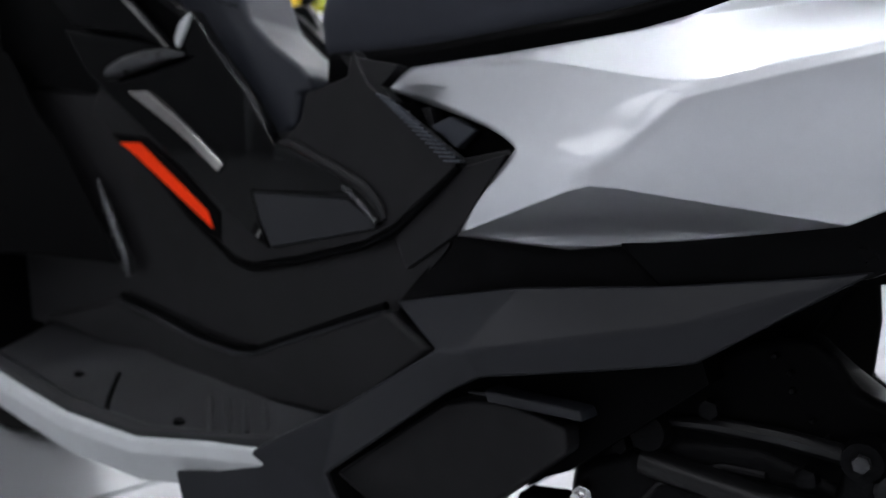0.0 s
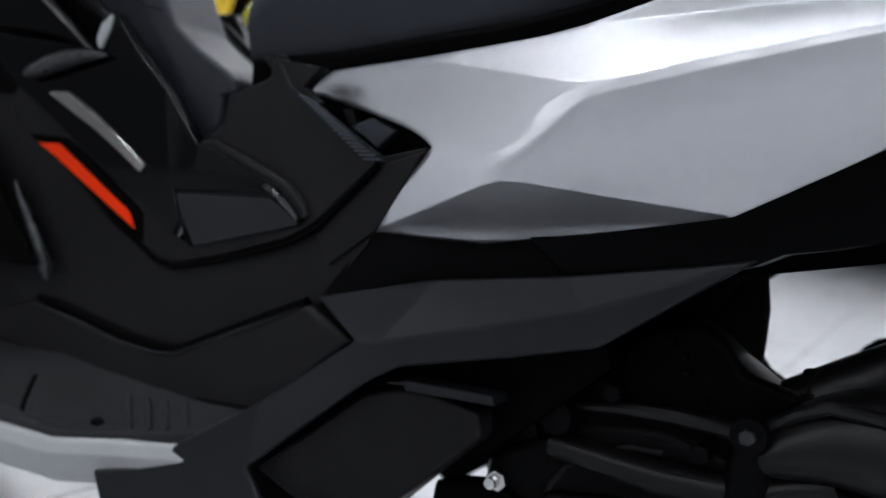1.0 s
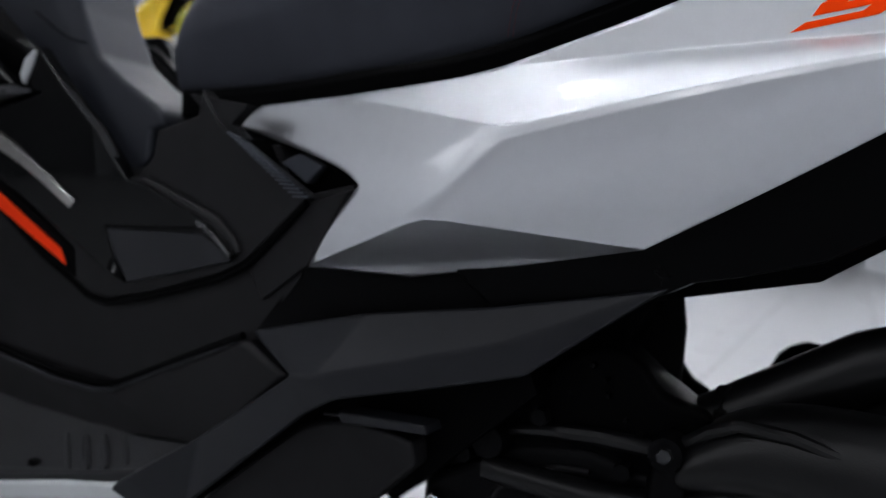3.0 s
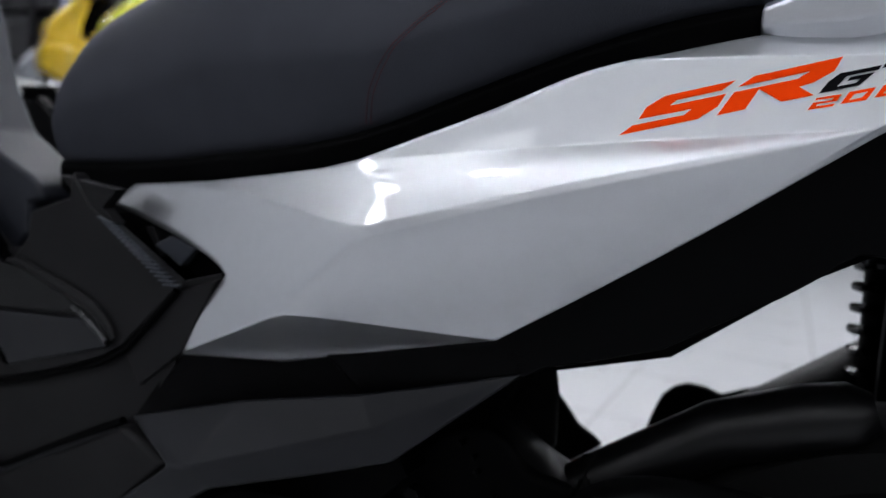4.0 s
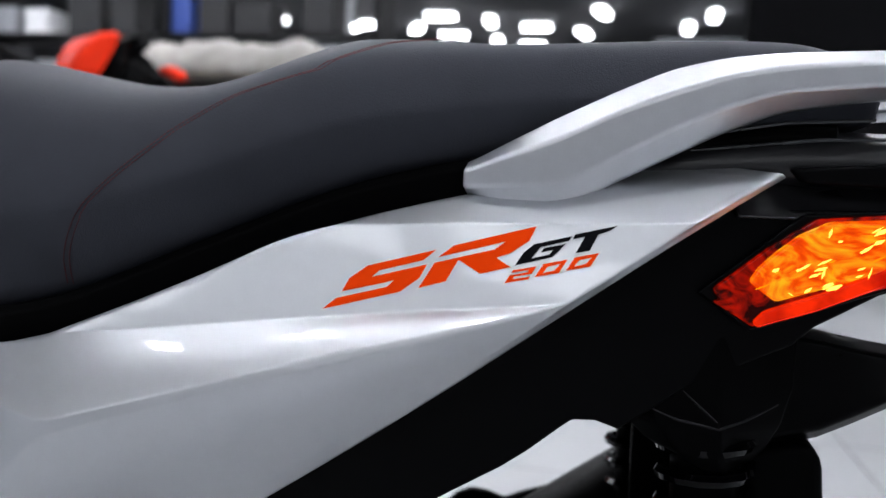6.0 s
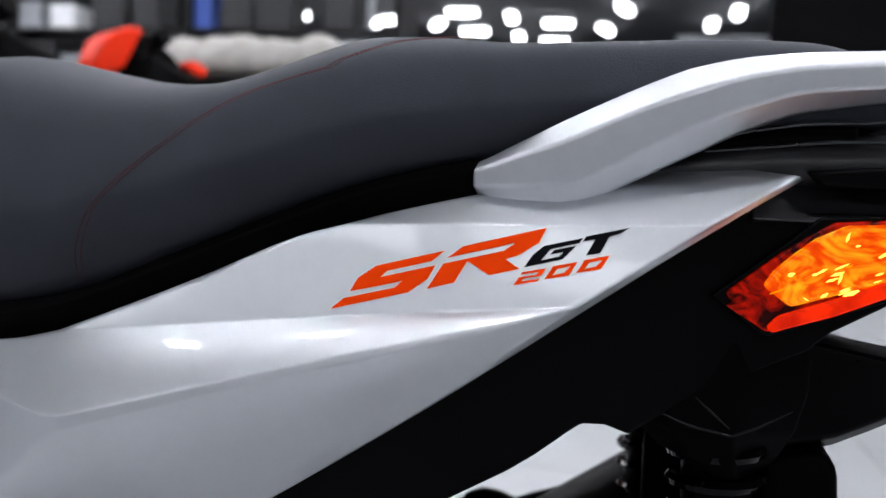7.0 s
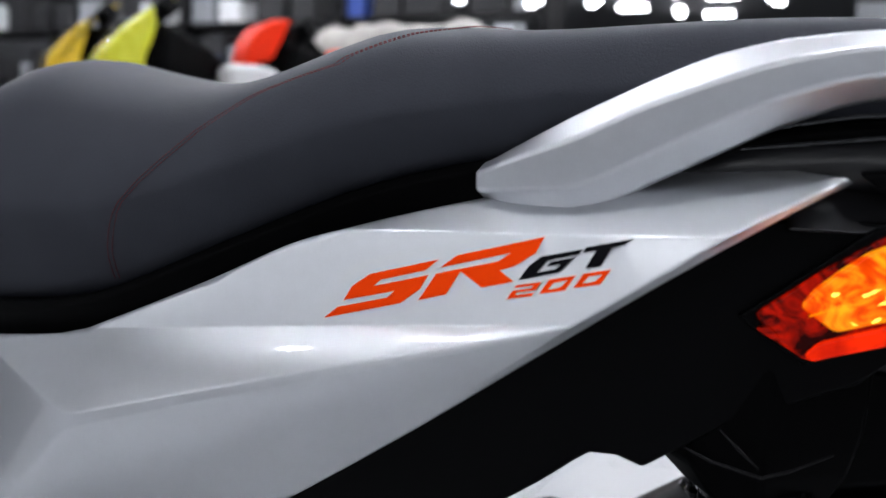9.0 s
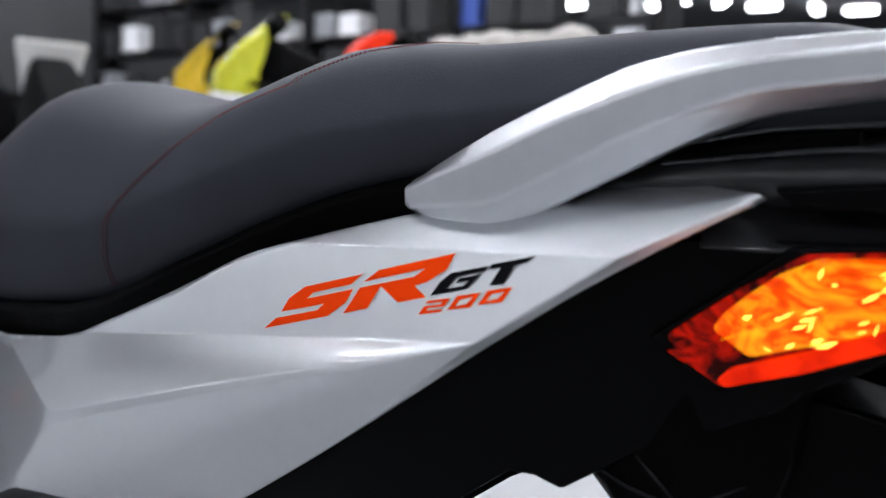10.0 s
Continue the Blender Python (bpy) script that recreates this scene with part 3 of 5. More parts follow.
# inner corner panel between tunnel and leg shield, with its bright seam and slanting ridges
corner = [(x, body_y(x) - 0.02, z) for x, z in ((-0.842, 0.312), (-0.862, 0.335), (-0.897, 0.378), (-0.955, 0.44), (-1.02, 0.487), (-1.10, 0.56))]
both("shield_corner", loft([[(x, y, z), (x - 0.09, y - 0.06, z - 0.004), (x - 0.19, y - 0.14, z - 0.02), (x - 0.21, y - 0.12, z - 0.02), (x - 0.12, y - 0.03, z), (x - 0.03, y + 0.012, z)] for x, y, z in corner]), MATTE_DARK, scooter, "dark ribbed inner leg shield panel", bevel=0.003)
both("corner_seam", tube([(x, body_y(x) - 0.006, z) for x, z in ((-0.913, 0.412), (-0.895, 0.384), (-0.872, 0.348), (-0.849, 0.313), (-0.843, 0.296))], [0.002, 0.005, 0.007, 0.008, 0.004], 12), GUN, scooter, "rounded gunmetal corner ridge")
for i in range(5):
    z = 0.335 + 0.034 * i
    x = float(np.interp(z, [c[2] for c in corner], [c[0] for c in corner]))
    both("corner_ridge", tube([(x - 0.03, body_y(x) - 0.025, z), (x - 0.10, body_y(x) - 0.072, z + 0.02), (x - 0.17, body_y(x) - 0.126, z + 0.03)], [0.0012, 0.0026, 0.002], 6), MATTE_DARK, scooter)
inner = ((-0.428, -0.172, 0.244), (-0.523, -0.155, 0.230), (-0.621, -0.142, 0.225), (-0.733, -0.135, 0.221), (-0.861, -0.135, 0.220), (-1.001, -0.14, 0.221))
outer = ((-0.468, -0.220, 0.213), (-0.564, -0.243, 0.189), (-0.657, -0.264, 0.167), (-0.773, -0.278, 0.160), (-0.869, -0.281, 0.162), (-0.978, -0.282, 0.166))
rings = []
for a, b in zip(inner, outer):
    a, b = Vector(a), Vector(b)
    up = Vector((0, 0, 0.006))
    rings.append([a, a.lerp(b, 0.5) - up, a.lerp(b, 0.86) - up * 0.8, a.lerp(b, 0.9) + up * 0.4, b + up * 0.3, b - up * 1.5, a - up * 4])
both("footboard", loft(rings), MAT_RUBBER, scooter, "worn black rubber footboard", bevel=0.002)


def board(x, y):
    """A point on the footboard's rubber."""
    a = [float(np.interp(-x, [-p[0] for p in inner], [p[k] for p in inner])) for k in (1, 2)]
    b = [float(np.interp(-x, [-p[0] for p in outer], [p[k] for p in outer])) for k in (1, 2)]
    f = (y - a[0]) / (b[0] - a[0])
    return Vector((x, y, a[1] + f * (b[1] - a[1]) - 0.006 * min(1.0, 2 * f, 2.4 - 2 * f)))


for (xa, ya), (xb, yb), r in (((-0.640, -0.185), (-0.575, -0.232), 0.004), ((-0.612, -0.182), (-0.553, -0.226), 0.005), ((-0.588, -0.178), (-0.533, -0.220), 0.005), ((-0.564, -0.172), (-0.516, -0.208), 0.004)):
    both("footboard_rib", tube([board(xa + (xb - xa) * q, ya + (yb - ya) * q) for q in (0, 0.33, 0.66, 1)], [r * 0.5, r, r, r * 0.6], 8), MAT_RUBBER, scooter)
both("footboard_groove", tube([board(-0.790, -0.205), board(-0.752, -0.240), board(-0.722, -0.262)], 0.0032, 6), MATTE_DARK, scooter)
for x, y in ((-0.632, -0.228), (-0.835, -0.228)):
    p = board(x, y)
    both("mat_screw", tube([p - Vector((0, 0, 0.002)), p + Vector((0, 0, 0.0015))], [0.009, 0.008], 14), MATTE_DARK, scooter)
rings = []
for b in ((-0.488, -0.221, 0.203),) + outer[1:]:
    b = Vector(b)
    rings.append([b + Vector((0, 0.006, -0.002)), b + Vector((0, -0.006, -0.007)), b + Vector((0, -0.007, -0.022)), b + Vector((0, 0.010, -0.058)), b + Vector((0, 0.03, -0.05))])
both("footboard_lip", loft(rings), TRIM, scooter, "pale silver footboard edge", bevel=0.002)

# front end ahead of the leg shield
axle = Matrix.Translation((-1.38, 0, 0.162))
w = spin([(0.19, -0.045), (0.24, -0.062), (0.27, -0.055), (0.285, 0), (0.27, 0.055), (0.24, 0.062), (0.19, 0.045)], 48)
bmesh.ops.transform(w, matrix=axle, verts=w.verts)
front = part("front_wheel", w, RUBBER, scooter, "black front tyre on dark rim")
w = spin([(0.03, -0.045), (0.06, -0.03), (0.17, -0.035), (0.19, -0.05), (0.2, -0.045), (0.19, 0.05), (0.17, 0.035), (0.06, 0.03), (0.03, 0.045)], 40)
bmesh.ops.transform(w, matrix=axle, verts=w.verts)
part("rim", w, ENGINE, front)
both("fork_leg", tube([(-1.38, -0.085, 0.162), (-1.30, -0.085, 0.42), (-1.27, -0.08, 0.55)], [0.02, 0.024, 0.024], 12), MATTE_DARK, scooter)
part("front_mudguard", loft([[(-1.38 + 0.31 * math.cos(a), -0.075, 0.162 + 0.31 * math.sin(a)), (-1.38 + 0.33 * math.cos(a), 0, 0.162 + 0.33 * math.sin(a)), (-1.38 + 0.31 * math.cos(a), 0.075, 0.162 + 0.31 * math.sin(a)), (-1.38 + 0.315 * math.cos(a), 0, 0.162 + 0.315 * math.sin(a))] for a in (0.7, 1.1, 1.5, 1.9, 2.3, 2.7)]), SILVER, scooter)
part("front_shell", loft([[(x, -w, z), (x - 0.06, -w * 0.7, z), (x - 0.11, 0, z), (x - 0.06, w * 0.7, z), (x, w, z), (x + 0.03, 0, z)] for x, w, z in ((-1.24, 0.26, 0.52), (-1.30, 0.28, 0.66), (-1.36, 0.25, 0.82), (-1.33, 0.18, 0.92))]), SILVER, scooter, sub=1)

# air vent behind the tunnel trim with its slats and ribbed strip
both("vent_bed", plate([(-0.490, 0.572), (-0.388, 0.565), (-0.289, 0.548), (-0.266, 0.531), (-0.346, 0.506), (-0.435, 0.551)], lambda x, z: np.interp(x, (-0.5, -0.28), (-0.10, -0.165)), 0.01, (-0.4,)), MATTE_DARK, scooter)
both("vent_block", plate([(-0.408, 0.539), (-0.385, 0.551), (-0.353, 0.541), (-0.373, 0.521), (-0.387, 0.529)], -0.150, 0.03), RIB, scooter, bevel=0.002)
for x, z in ((-0.425, 0.555), (-0.345, 0.540)):
    both("vent_slat", plate([(x, z), (x + 0.01, z + 0.002), (x + 0.026, z - 0.026), (x + 0.021, z - 0.028)], -0.145, 0.03), MATTE, scooter, bevel=0.001)
both("vent_lip", plate([(-0.347, 0.512), (-0.293, 0.528), (-0.288, 0.522), (-0.340, 0.503)], lambda x, z: np.interp(x, (-0.35, -0.28), (-0.182, -0.186)), 0.03), MATTE, scooter, bevel=0.002)
for i in range(17):
    u = i / 16
    xa, za, xb, zb = -0.459 + 0.104 * u, 0.563 - 0.053 * u, -0.437 + 0.103 * u, 0.5585 - 0.0465 * u
    both("vent_rib", plate([(xa, za), (xb, zb), (xb, zb - 0.0018), (xa, za - 0.0018)], lambda x, z: body_y(x) - 0.0032, 0.006), RIB, scooter)

# seat
def smooth(xs, ys, q):
    """A rounded curve through a table of values."""
    d = np.linspace(-0.035, 0.035, 9)
    return float(np.mean([np.interp(q + e, xs, ys) for e in d]))


SX = (-0.672, -0.640, -0.590, -0.510, -0.420, -0.340, -0.250, -0.170, -0.080, -0.020, 0.030, 0.080, 0.160, 0.270, 0.340, 0.405, 0.440)
STOP = (0.705, 0.745, 0.785, 0.815, 0.848, 0.870, 0.853, 0.842, 0.846, 0.864, 0.882, 0.886, 0.885, 0.890, 0.891, 0.888, 0.862)
SBOT = (0.613, 0.612, 0.614, 0.619, 0.628, 0.640, 0.652, 0.671, 0.711, 0.737, 0.760, 0.778, 0.797, 0.813, 0.823, 0.829, 0.830)
SWID = (0.060, 0.078, 0.096, 0.112, 0.134, 0.152, 0.166, 0.170, 0.166, 0.158, 0.148, 0.136, 0.116, 0.098, 0.090, 0.075, 0.05)
PROFILE = ((0.0, -0.05), (0.70, -0.05), (0.80, 0.0), (0.90, 0.15), (0.985, 0.32), (1.0, 0.37), (0.985, 0.46), (0.92, 0.64), (0.81, 0.82), (0.65, 0.935), (0.38, 1.01), (0.0, 1.05))


def seat_ring(x):
    top, bot, wid = smooth(SX, STOP, x), smooth(SX, SBOT, x), smooth(SX, SWID, x)
    crest = float(np.interp(x, (-0.09, -0.03, 0.015, 0.05, 0.14), (0, 0.016, 0.018, 0.010, 0)))
    left = [(x, -w * wid, bot + h * (top - bot) + crest * max(0.0, 1 - w / 0.62)) for w, h in PROFILE]
    return left + [(a, -b, c) for a, b, c in left[-2:0:-1]]


seat = part("seat", loft([seat_ring(x) for x in np.linspace(-0.664, 0.434, 64)]), VINYL, scooter, "charcoal stepped vinyl saddle with red stitching", sub=1)


# the seam runs up the flank and over the top
seam = [(-0.181, 0.668), (-0.177, 0.690), (-0.167, 0.713), (-0.148, 0.739), (-0.118, 0.770), (-0.081, 0.802), (-0.043, 0.829), (-0.004, 0.843), (0.030, 0.854)]
def skin(x, u):
    """A point of the seat's skin: x along the seat, u up its section."""
    r, k = seat_ring(x), min(int(u), 10)
    return Vector(r[k]).lerp(Vector(r[k + 1]), u - k)


flat = []
for (xa, za), (xb, zb) in zip(seam, seam[1:]):
    n = max(2, int(math.hypot(xb - xa, zb - za) / 0.001))
    flat += [(xa + (xb - xa) * k / n, za + (zb - za) * k / n) for k in range(n)]
flat = [tuple(np.mean(flat[max(0, i - 16):i + 17], axis=0)) for i in range(len(flat))]
fine = []
for x, z in flat:
    zs = [p[2] for p in seat_ring(x)[2:len(PROFILE)]]
    fine.append((x, 2 + float(np.interp(z, zs, range(len(zs))))))
over = [fine[-1], (0.065, 9.0), (0.09, 9.7), (0.102, 10.4), (0.106, 11.0)]
for (xa, ua), (xb, ub) in zip(over, over[1:]):
    n = max(2, int((skin(xb, ub) - skin(xa, ua)).length / 0.0012))
    fine += [(xa + (xb - xa) * k / n, ua + (ub - ua) * k / n) for k in range(n)]
stitch = bmesh.new()
for off in (0.0, 0.0045):
    for i in range(0, len(fine) - 2, 3):
        ends = []
        for x, u in (fine[i], fine[i + 2]):
            p = skin(x + off, max(2.0, u - off * 12))
            ends.append(p + Vector((0, -0.0003, 0.0005 if u > 7 else 0)))
        one = tube(ends, 0.0004, 5)
        me = bpy.data.meshes.new("tmp")
        one.to_mesh(me)
        one.free()
        stitch.from_mesh(me)
        bpy.data.meshes.remove(me)
sti = mirrored(stitch)
part("stitching", stitch, THREAD, seat, "red double stitching")
part("stitching", sti, THREAD, seat, "red double stitching")
ring0 = []
for x in np.linspace(-0.63, 0.40, 44):
    b, w = smooth(SX, SBOT, x), smooth(SX, SWID, x)
    left = [(x, -0.90 * w, b - 0.002), (x, -0.93 * w, b - 0.010), (x, -0.90 * w, b - 0.034), (x, -0.6 * w, b - 0.05)]
    ring0.append(left + [(p, -q, r) for p, q, r in reversed(left)])
part("seat_base", loft(ring0), MATTE_DARK, scooter, "black plastic seat base", bevel=0.002)

# grab rails
GX = (0.141, 0.153, 0.168, 0.206, 0.222, 0.245, 0.282, 0.317, 0.355, 0.418, 0.529, 0.575)
GTOP = (0.786, 0.792, 0.800, 0.820, 0.828, 0.840, 0.857, 0.866, 0.871, 0.875, 0.875, 0.874)
GRIDGE = (0.780, 0.784, 0.790, 0.803, 0.811, 0.823, 0.838, 0.851, 0.859, 0.865, 0.866, 0.866)
GLOW = (0.768, 0.769, 0.770, 0.773, 0.779, 0.792, 0.813, 0.830, 0.843, 0.849, 0.852, 0.852)
GBOT = (0.763, 0.759, 0.757, 0.755, 0.762, 0.775, 0.795, 0.814, 0.830, 0.841, 0.845, 0.845)
GSIDE = (-0.131, -0.136, -0.139, -0.141, -0.138, -0.133, -0.126, -0.119, -0.111, -0.100, -0.08, -0.05)
rail = []
for x in np.concatenate((np.linspace(0.141, 0.18, 8), np.linspace(0.19, 0.575, 30))):
    t, r, l, b, y = [float(np.mean([np.interp(x + e, GX, v) for e in (-0.008, -0.004, 0, 0.004, 0.008)])) for v in (GTOP, GRIDGE, GLOW, GBOT, GSIDE)]
    rail.append([(x, y + 0.022, b), (x, y + 0.015, b), (x, y - 0.002, l), (x, y - 0.003, r), (x, y + 0.011, t), (x, y + 0.03, t - 0.001), (x, y + 0.036, l)])
both("grab_rail", loft(rail), SILVER_RAIL, scooter, "silver painted pillion grab rail", bevel=0.0036, seg=3, angle=20)

# tail deck, lamp, plate carrier
part("tail_deck", loft([[(x, -w, z - 0.045), (x, -w, z - 0.012), (x, -w * 0.8, z), (x, 0, z + 0.012), (x, w * 0.8, z), (x, w, z - 0.012), (x, w, z - 0.045)]
     for x, w, z in ((0.094, 0.090, 0.779), (0.218, 0.098, 0.798), (0.301, 0.100, 0.812), (0.405, 0.095, 0.819), (0.506, 0.080, 0.817), (0.573, 0.060, 0.812))]), DECK, scooter, "black tail deck under the grab rails", sub=1)
both("tail_shoulder", loft([[(x, y - 0.001, 0.757), (x, y + 0.012, 0.768), (x + 0.012, y + 0.030, 0.784), (x + 0.012, y + 0.04, 0.78), (x, y + 0.02, 0.755)] for x, y in ((0.330, -0.113), (0.37, -0.098), (0.43, -0.090), (0.55, -0.07))]), DECK, scooter, "dark grey satin tail shoulder", bevel=0.002)
for run in (((0.298, 0.803), (0.342, 0.808), (0.384, 0.813), (0.45, 0.816)), ((0.31, 0.815), (0.36, 0.824), (0.42, 0.828))):
    both("deck_edge", tube([(x, -0.088 + 0.2 * max(0.0, x - 0.38), z) for x, z in run], 0.0013, 6), GUN, scooter)
both("tail_deck_fold", plate([(0.363, 0.792), (0.424, 0.798), (0.554, 0.796), (0.552, 0.778), (0.423, 0.781), (0.375, 0.782)], lambda x, z: tail_y(x) - 0.002, 0.02, (0.42, 0.5)), TAIL, scooter, bevel=0.003)

lamp_mat = bpy.data.materials.new("lit_amber_lamp")
lamp_mat.use_nodes = True
nt = lamp_mat.node_tree
b = nt.nodes["Principled BSDF"]
tc, vo, no = nt.nodes.new("ShaderNodeTexCoord"), nt.nodes.new("ShaderNodeTexVoronoi"), nt.nodes.new("ShaderNodeTexNoise")
vo.inputs["Scale"].default_value = 26
no.inputs["Scale"].default_value, no.inputs["Detail"].default_value, no.inputs["Distortion"].default_value = 30, 4, 4.0
mp = nt.nodes.new("ShaderNodeMapping")
mp.inputs["Rotation"].default_value, mp.inputs["Scale"].default_value = (0, 0.5, 0), (0.7, 1, 1.7)
nt.links.new(tc.outputs["Object"], mp.inputs["Vector"])
nt.links.new(mp.outputs["Vector"], vo.inputs["Vector"])
nt.links.new(mp.outputs["Vector"], no.inputs["Vector"])
vo.feature = "F2"
mix = nt.nodes.new("ShaderNodeMath")
mix.operation = "MULTIPLY"
nt.links.new(vo.outputs["Distance"], mix.inputs[0])
nt.links.new(no.outputs["Fac"], mix.inputs[1])
cr = nt.nodes.new("ShaderNodeValToRGB")
cr.color_ramp.elements[0].position, cr.color_ramp.elements[0].color = 0.16, (0.7, 0.010, 0.0, 1)
cr.color_ramp.elements[1].position, cr.color_ramp.elements[1].color = 0.62, (1.0, 0.48, 0.01, 1)
e = cr.color_ramp.elements.new(0.38)
e.color = (1.0, 0.085, 0.0, 1)
nt.links.new(mix.outputs[0], cr.inputs["Fac"])
nt.links.new(cr.outputs["Color"], b.inputs["Emission Color"])
b.inputs["Emission Strength"].default_value = 0.95
b.inputs["Base Color"].default_value = (0.02, 0.001, 0.0, 1)
b.inputs["Roughness"].default_value = 0.08
b.inputs["Specular IOR Level"].default_value = 0.15
red_lit = glow("lit_red_strip", (1.0, 0.016, 0.0), 0.95, (0.02, 0.0, 0.0))
nt = red_lit.node_tree
tc, no, cr = nt.nodes.new("ShaderNodeTexCoord"), nt.nodes.new("ShaderNodeTexNoise"), nt.nodes.new("ShaderNodeValToRGB")
no.inputs["Scale"].default_value, no.inputs["Detail"].default_value = 45, 3
nt.links.new(tc.outputs["Object"], no.inputs["Vector"])
nt.links.new(no.outputs["Fac"], cr.inputs["Fac"])
cr.color_ramp.elements[0].position, cr.color_ramp.elements[0].color = 0.32, (0.45, 0.004, 0.0, 1)
cr.color_ramp.elements[1].position, cr.color_ramp.elements[1].color = 0.6, (1.0, 0.026, 0.0, 1)
nt.links.new(cr.outputs["Color"], nt.nodes["Principled BSDF"].inputs["Emission Color"])
red_dim = glow("dim_red_lens", (0.5, 0.004, 0.0), 0.5, (0.015, 0.0, 0.0))
nt = red_dim.node_tree
tc, no, cr = nt.nodes.new("ShaderNodeTexCoord"), nt.nodes.new("ShaderNodeTexNoise"), nt.nodes.new("ShaderNodeValToRGB")
no.inputs["Scale"].default_value, no.inputs["Detail"].default_value, no.inputs["Distortion"].default_value = 60, 3, 2.0
nt.links.new(tc.outputs["Object"], no.inputs["Vector"])
nt.links.new(no.outputs["Fac"], cr.inputs["Fac"])
cr.color_ramp.elements[0].position, cr.color_ramp.elements[0].color = 0.38, (0.012, 0.0004, 0.0, 1)
cr.color_ramp.elements[1].position, cr.color_ramp.elements[1].color = 0.68, (0.9, 0.012, 0.0, 1)
nt.links.new(cr.outputs["Color"], nt.nodes["Principled BSDF"].inputs["Emission Color"])
warm = glow("amber_reflector_facet", (1.0, 0.3, 0.0), 1.1, (0.1, 0.02, 0.0))
hot = glow("bright_reflector_facet", (1.0, 0.66, 0.08), 2.6, (0.2, 0.05, 0.0))

for s in (1, -1):
    def put(name, bm, m, parent, label="", **kw):
        return part(name, bm if s > 0 else mirrored(bm), m, parent, label, **kw)
    lamp = put("tail_lamp", plate([(0.307, 0.704), (0.329, 0.722), (0.375, 0.761), (0.474, 0.770), (0.538, 0.765), (0.527, 0.748), (0.431, 0.710), (0.345, 0.677)], lambda x, z: tail_y(x) - 0.002, 0.02, (0.36, 0.42, 0.48)), TAIL, scooter, "rear lamp with lit amber indicator and red strip", bevel=0.002)
    put("red_lens", plate([(0.317, 0.707), (0.335, 0.722), (0.353, 0.737), (0.383, 0.758), (0.474, 0.768), (0.533, 0.763), (0.522, 0.749), (0.431, 0.713), (0.346, 0.681), (0.325, 0.694)], lambda x, z: tail_y(x) - 0.005, 0.012, (0.36, 0.40, 0.44)), red_dim, lamp, "dim red outer lens", bevel=0.002)
    put("indicator_lens", plate([(0.340, 0.713), (0.347, 0.724), (0.354, 0.731), (0.372, 0.747), (0.391, 0.757), (0.464, 0.763), (0.518, 0.760), (0.508, 0.752), (0.416, 0.719), (0.360, 0.699)], lambda x, z: tail_y(x) - 0.008, 0.012, (0.37, 0.40, 0.44)), lamp_mat, lamp, "lit amber faceted indicator lens", bevel=0.003)
    put("red_strip", plate([(0.345, 0.685), (0.352, 0.693), (0.388, 0.707), (0.432, 0.728), (0.515, 0.763), (0.524, 0.752), (0.431, 0.715), (0.388, 0.695), (0.349, 0.681)], lambda x, z: tail_y(x) - 0.0085, 0.012, (0.36, 0.42)), red_lit, lamp, "glowing red tail strip", bevel=0.002)
    put("marker_lens", plate([(0.318, 0.698), (0.325, 0.701), (0.332, 0.694), (0.328, 0.692)], lambda x, z: tail_y(x) - 0.006, 0.01), red_dim, lamp, bevel=0.001)
    spark = random.Random(3)
    for k in range(64):
        u = spark.random() ** 0.8
        x = 0.344 + 0.15 * u
        z = 0.694 + 0.25 * (x - 0.36) + spark.uniform(0.006, min(0.044, 0.012 + 0.9 * (x - 0.335)))
        z = min(z, 0.752)
        l, a, w = spark.uniform(0.002, 0.013), spark.choice((0.4, 0.5, 0.6, 0.7, 0.45, -0.4, 1.3)), spark.uniform(0.0003, 0.0011)
        c, d = math.cos(a) * l, math.sin(a) * l
        put("reflector_facet", plate([(x, z), (x + c * 0.5 + w, z + d * 0.5 - w), (x + c, z + d), (x + c * 0.4 - w, z + d * 0.4 + w)], lambda x, z: tail_y(x) - 0.0088, 0.004), hot if k % 3 else warm, lamp)

part("plate_carrier", loft([[(x, -w, b + 0.012), (x, -w * 0.8, t), (x, w * 0.8, t), (x, w, b + 0.012), (x, w * 0.7, b), (x, -w * 0.7, b)] for x, w, b, t in ((0.330, 0.060, 0.565, 0.675), (0.408, 0.052, 0.589, 0.665), (0.433, 0.048, 0.602, 0.661), (0.477, 0.042, 0.627, 0.656), (0.583, 0.040, 0.622, 0.640), (0.752, 0.038, 0.566, 0.581))]), TAIL, scooter, "black number plate carrier", bevel=0.004)
bucket = []
for z, x0, x1, wy in ((0.686, 0.242, 0.384, 0.100), (0.634, 0.247, 0.382, 0.108), (0.607, 0.259, 0.375, 0.112), (0.588, 0.280, 0.366, 0.110), (0.574, 0.307, 0.356, 0.104), (0.570, 0.322, 0.345, 0.096)):
    c = (x0 + x1) / 2
    bucket.append([(x0, -wy * 0.75, z), (x0 + 0.25 * (x1 - x0), -wy, z), (x0 + 0.6 * (x1 - x0), -wy * 1.02, z), (x1, -wy * 0.7, z), (x1, wy * 0.7, z), (x0 + 0.6 * (x1 - x0), wy * 1.02, z), (x0 + 0.25 * (x1 - x0), wy, z), (x0, wy * 0.75, z)])
part("shock_mount", loft(bucket), MATTE_DARK, scooter, "black under-tail shock mount", bevel=0.004, seg=3, angle=12)


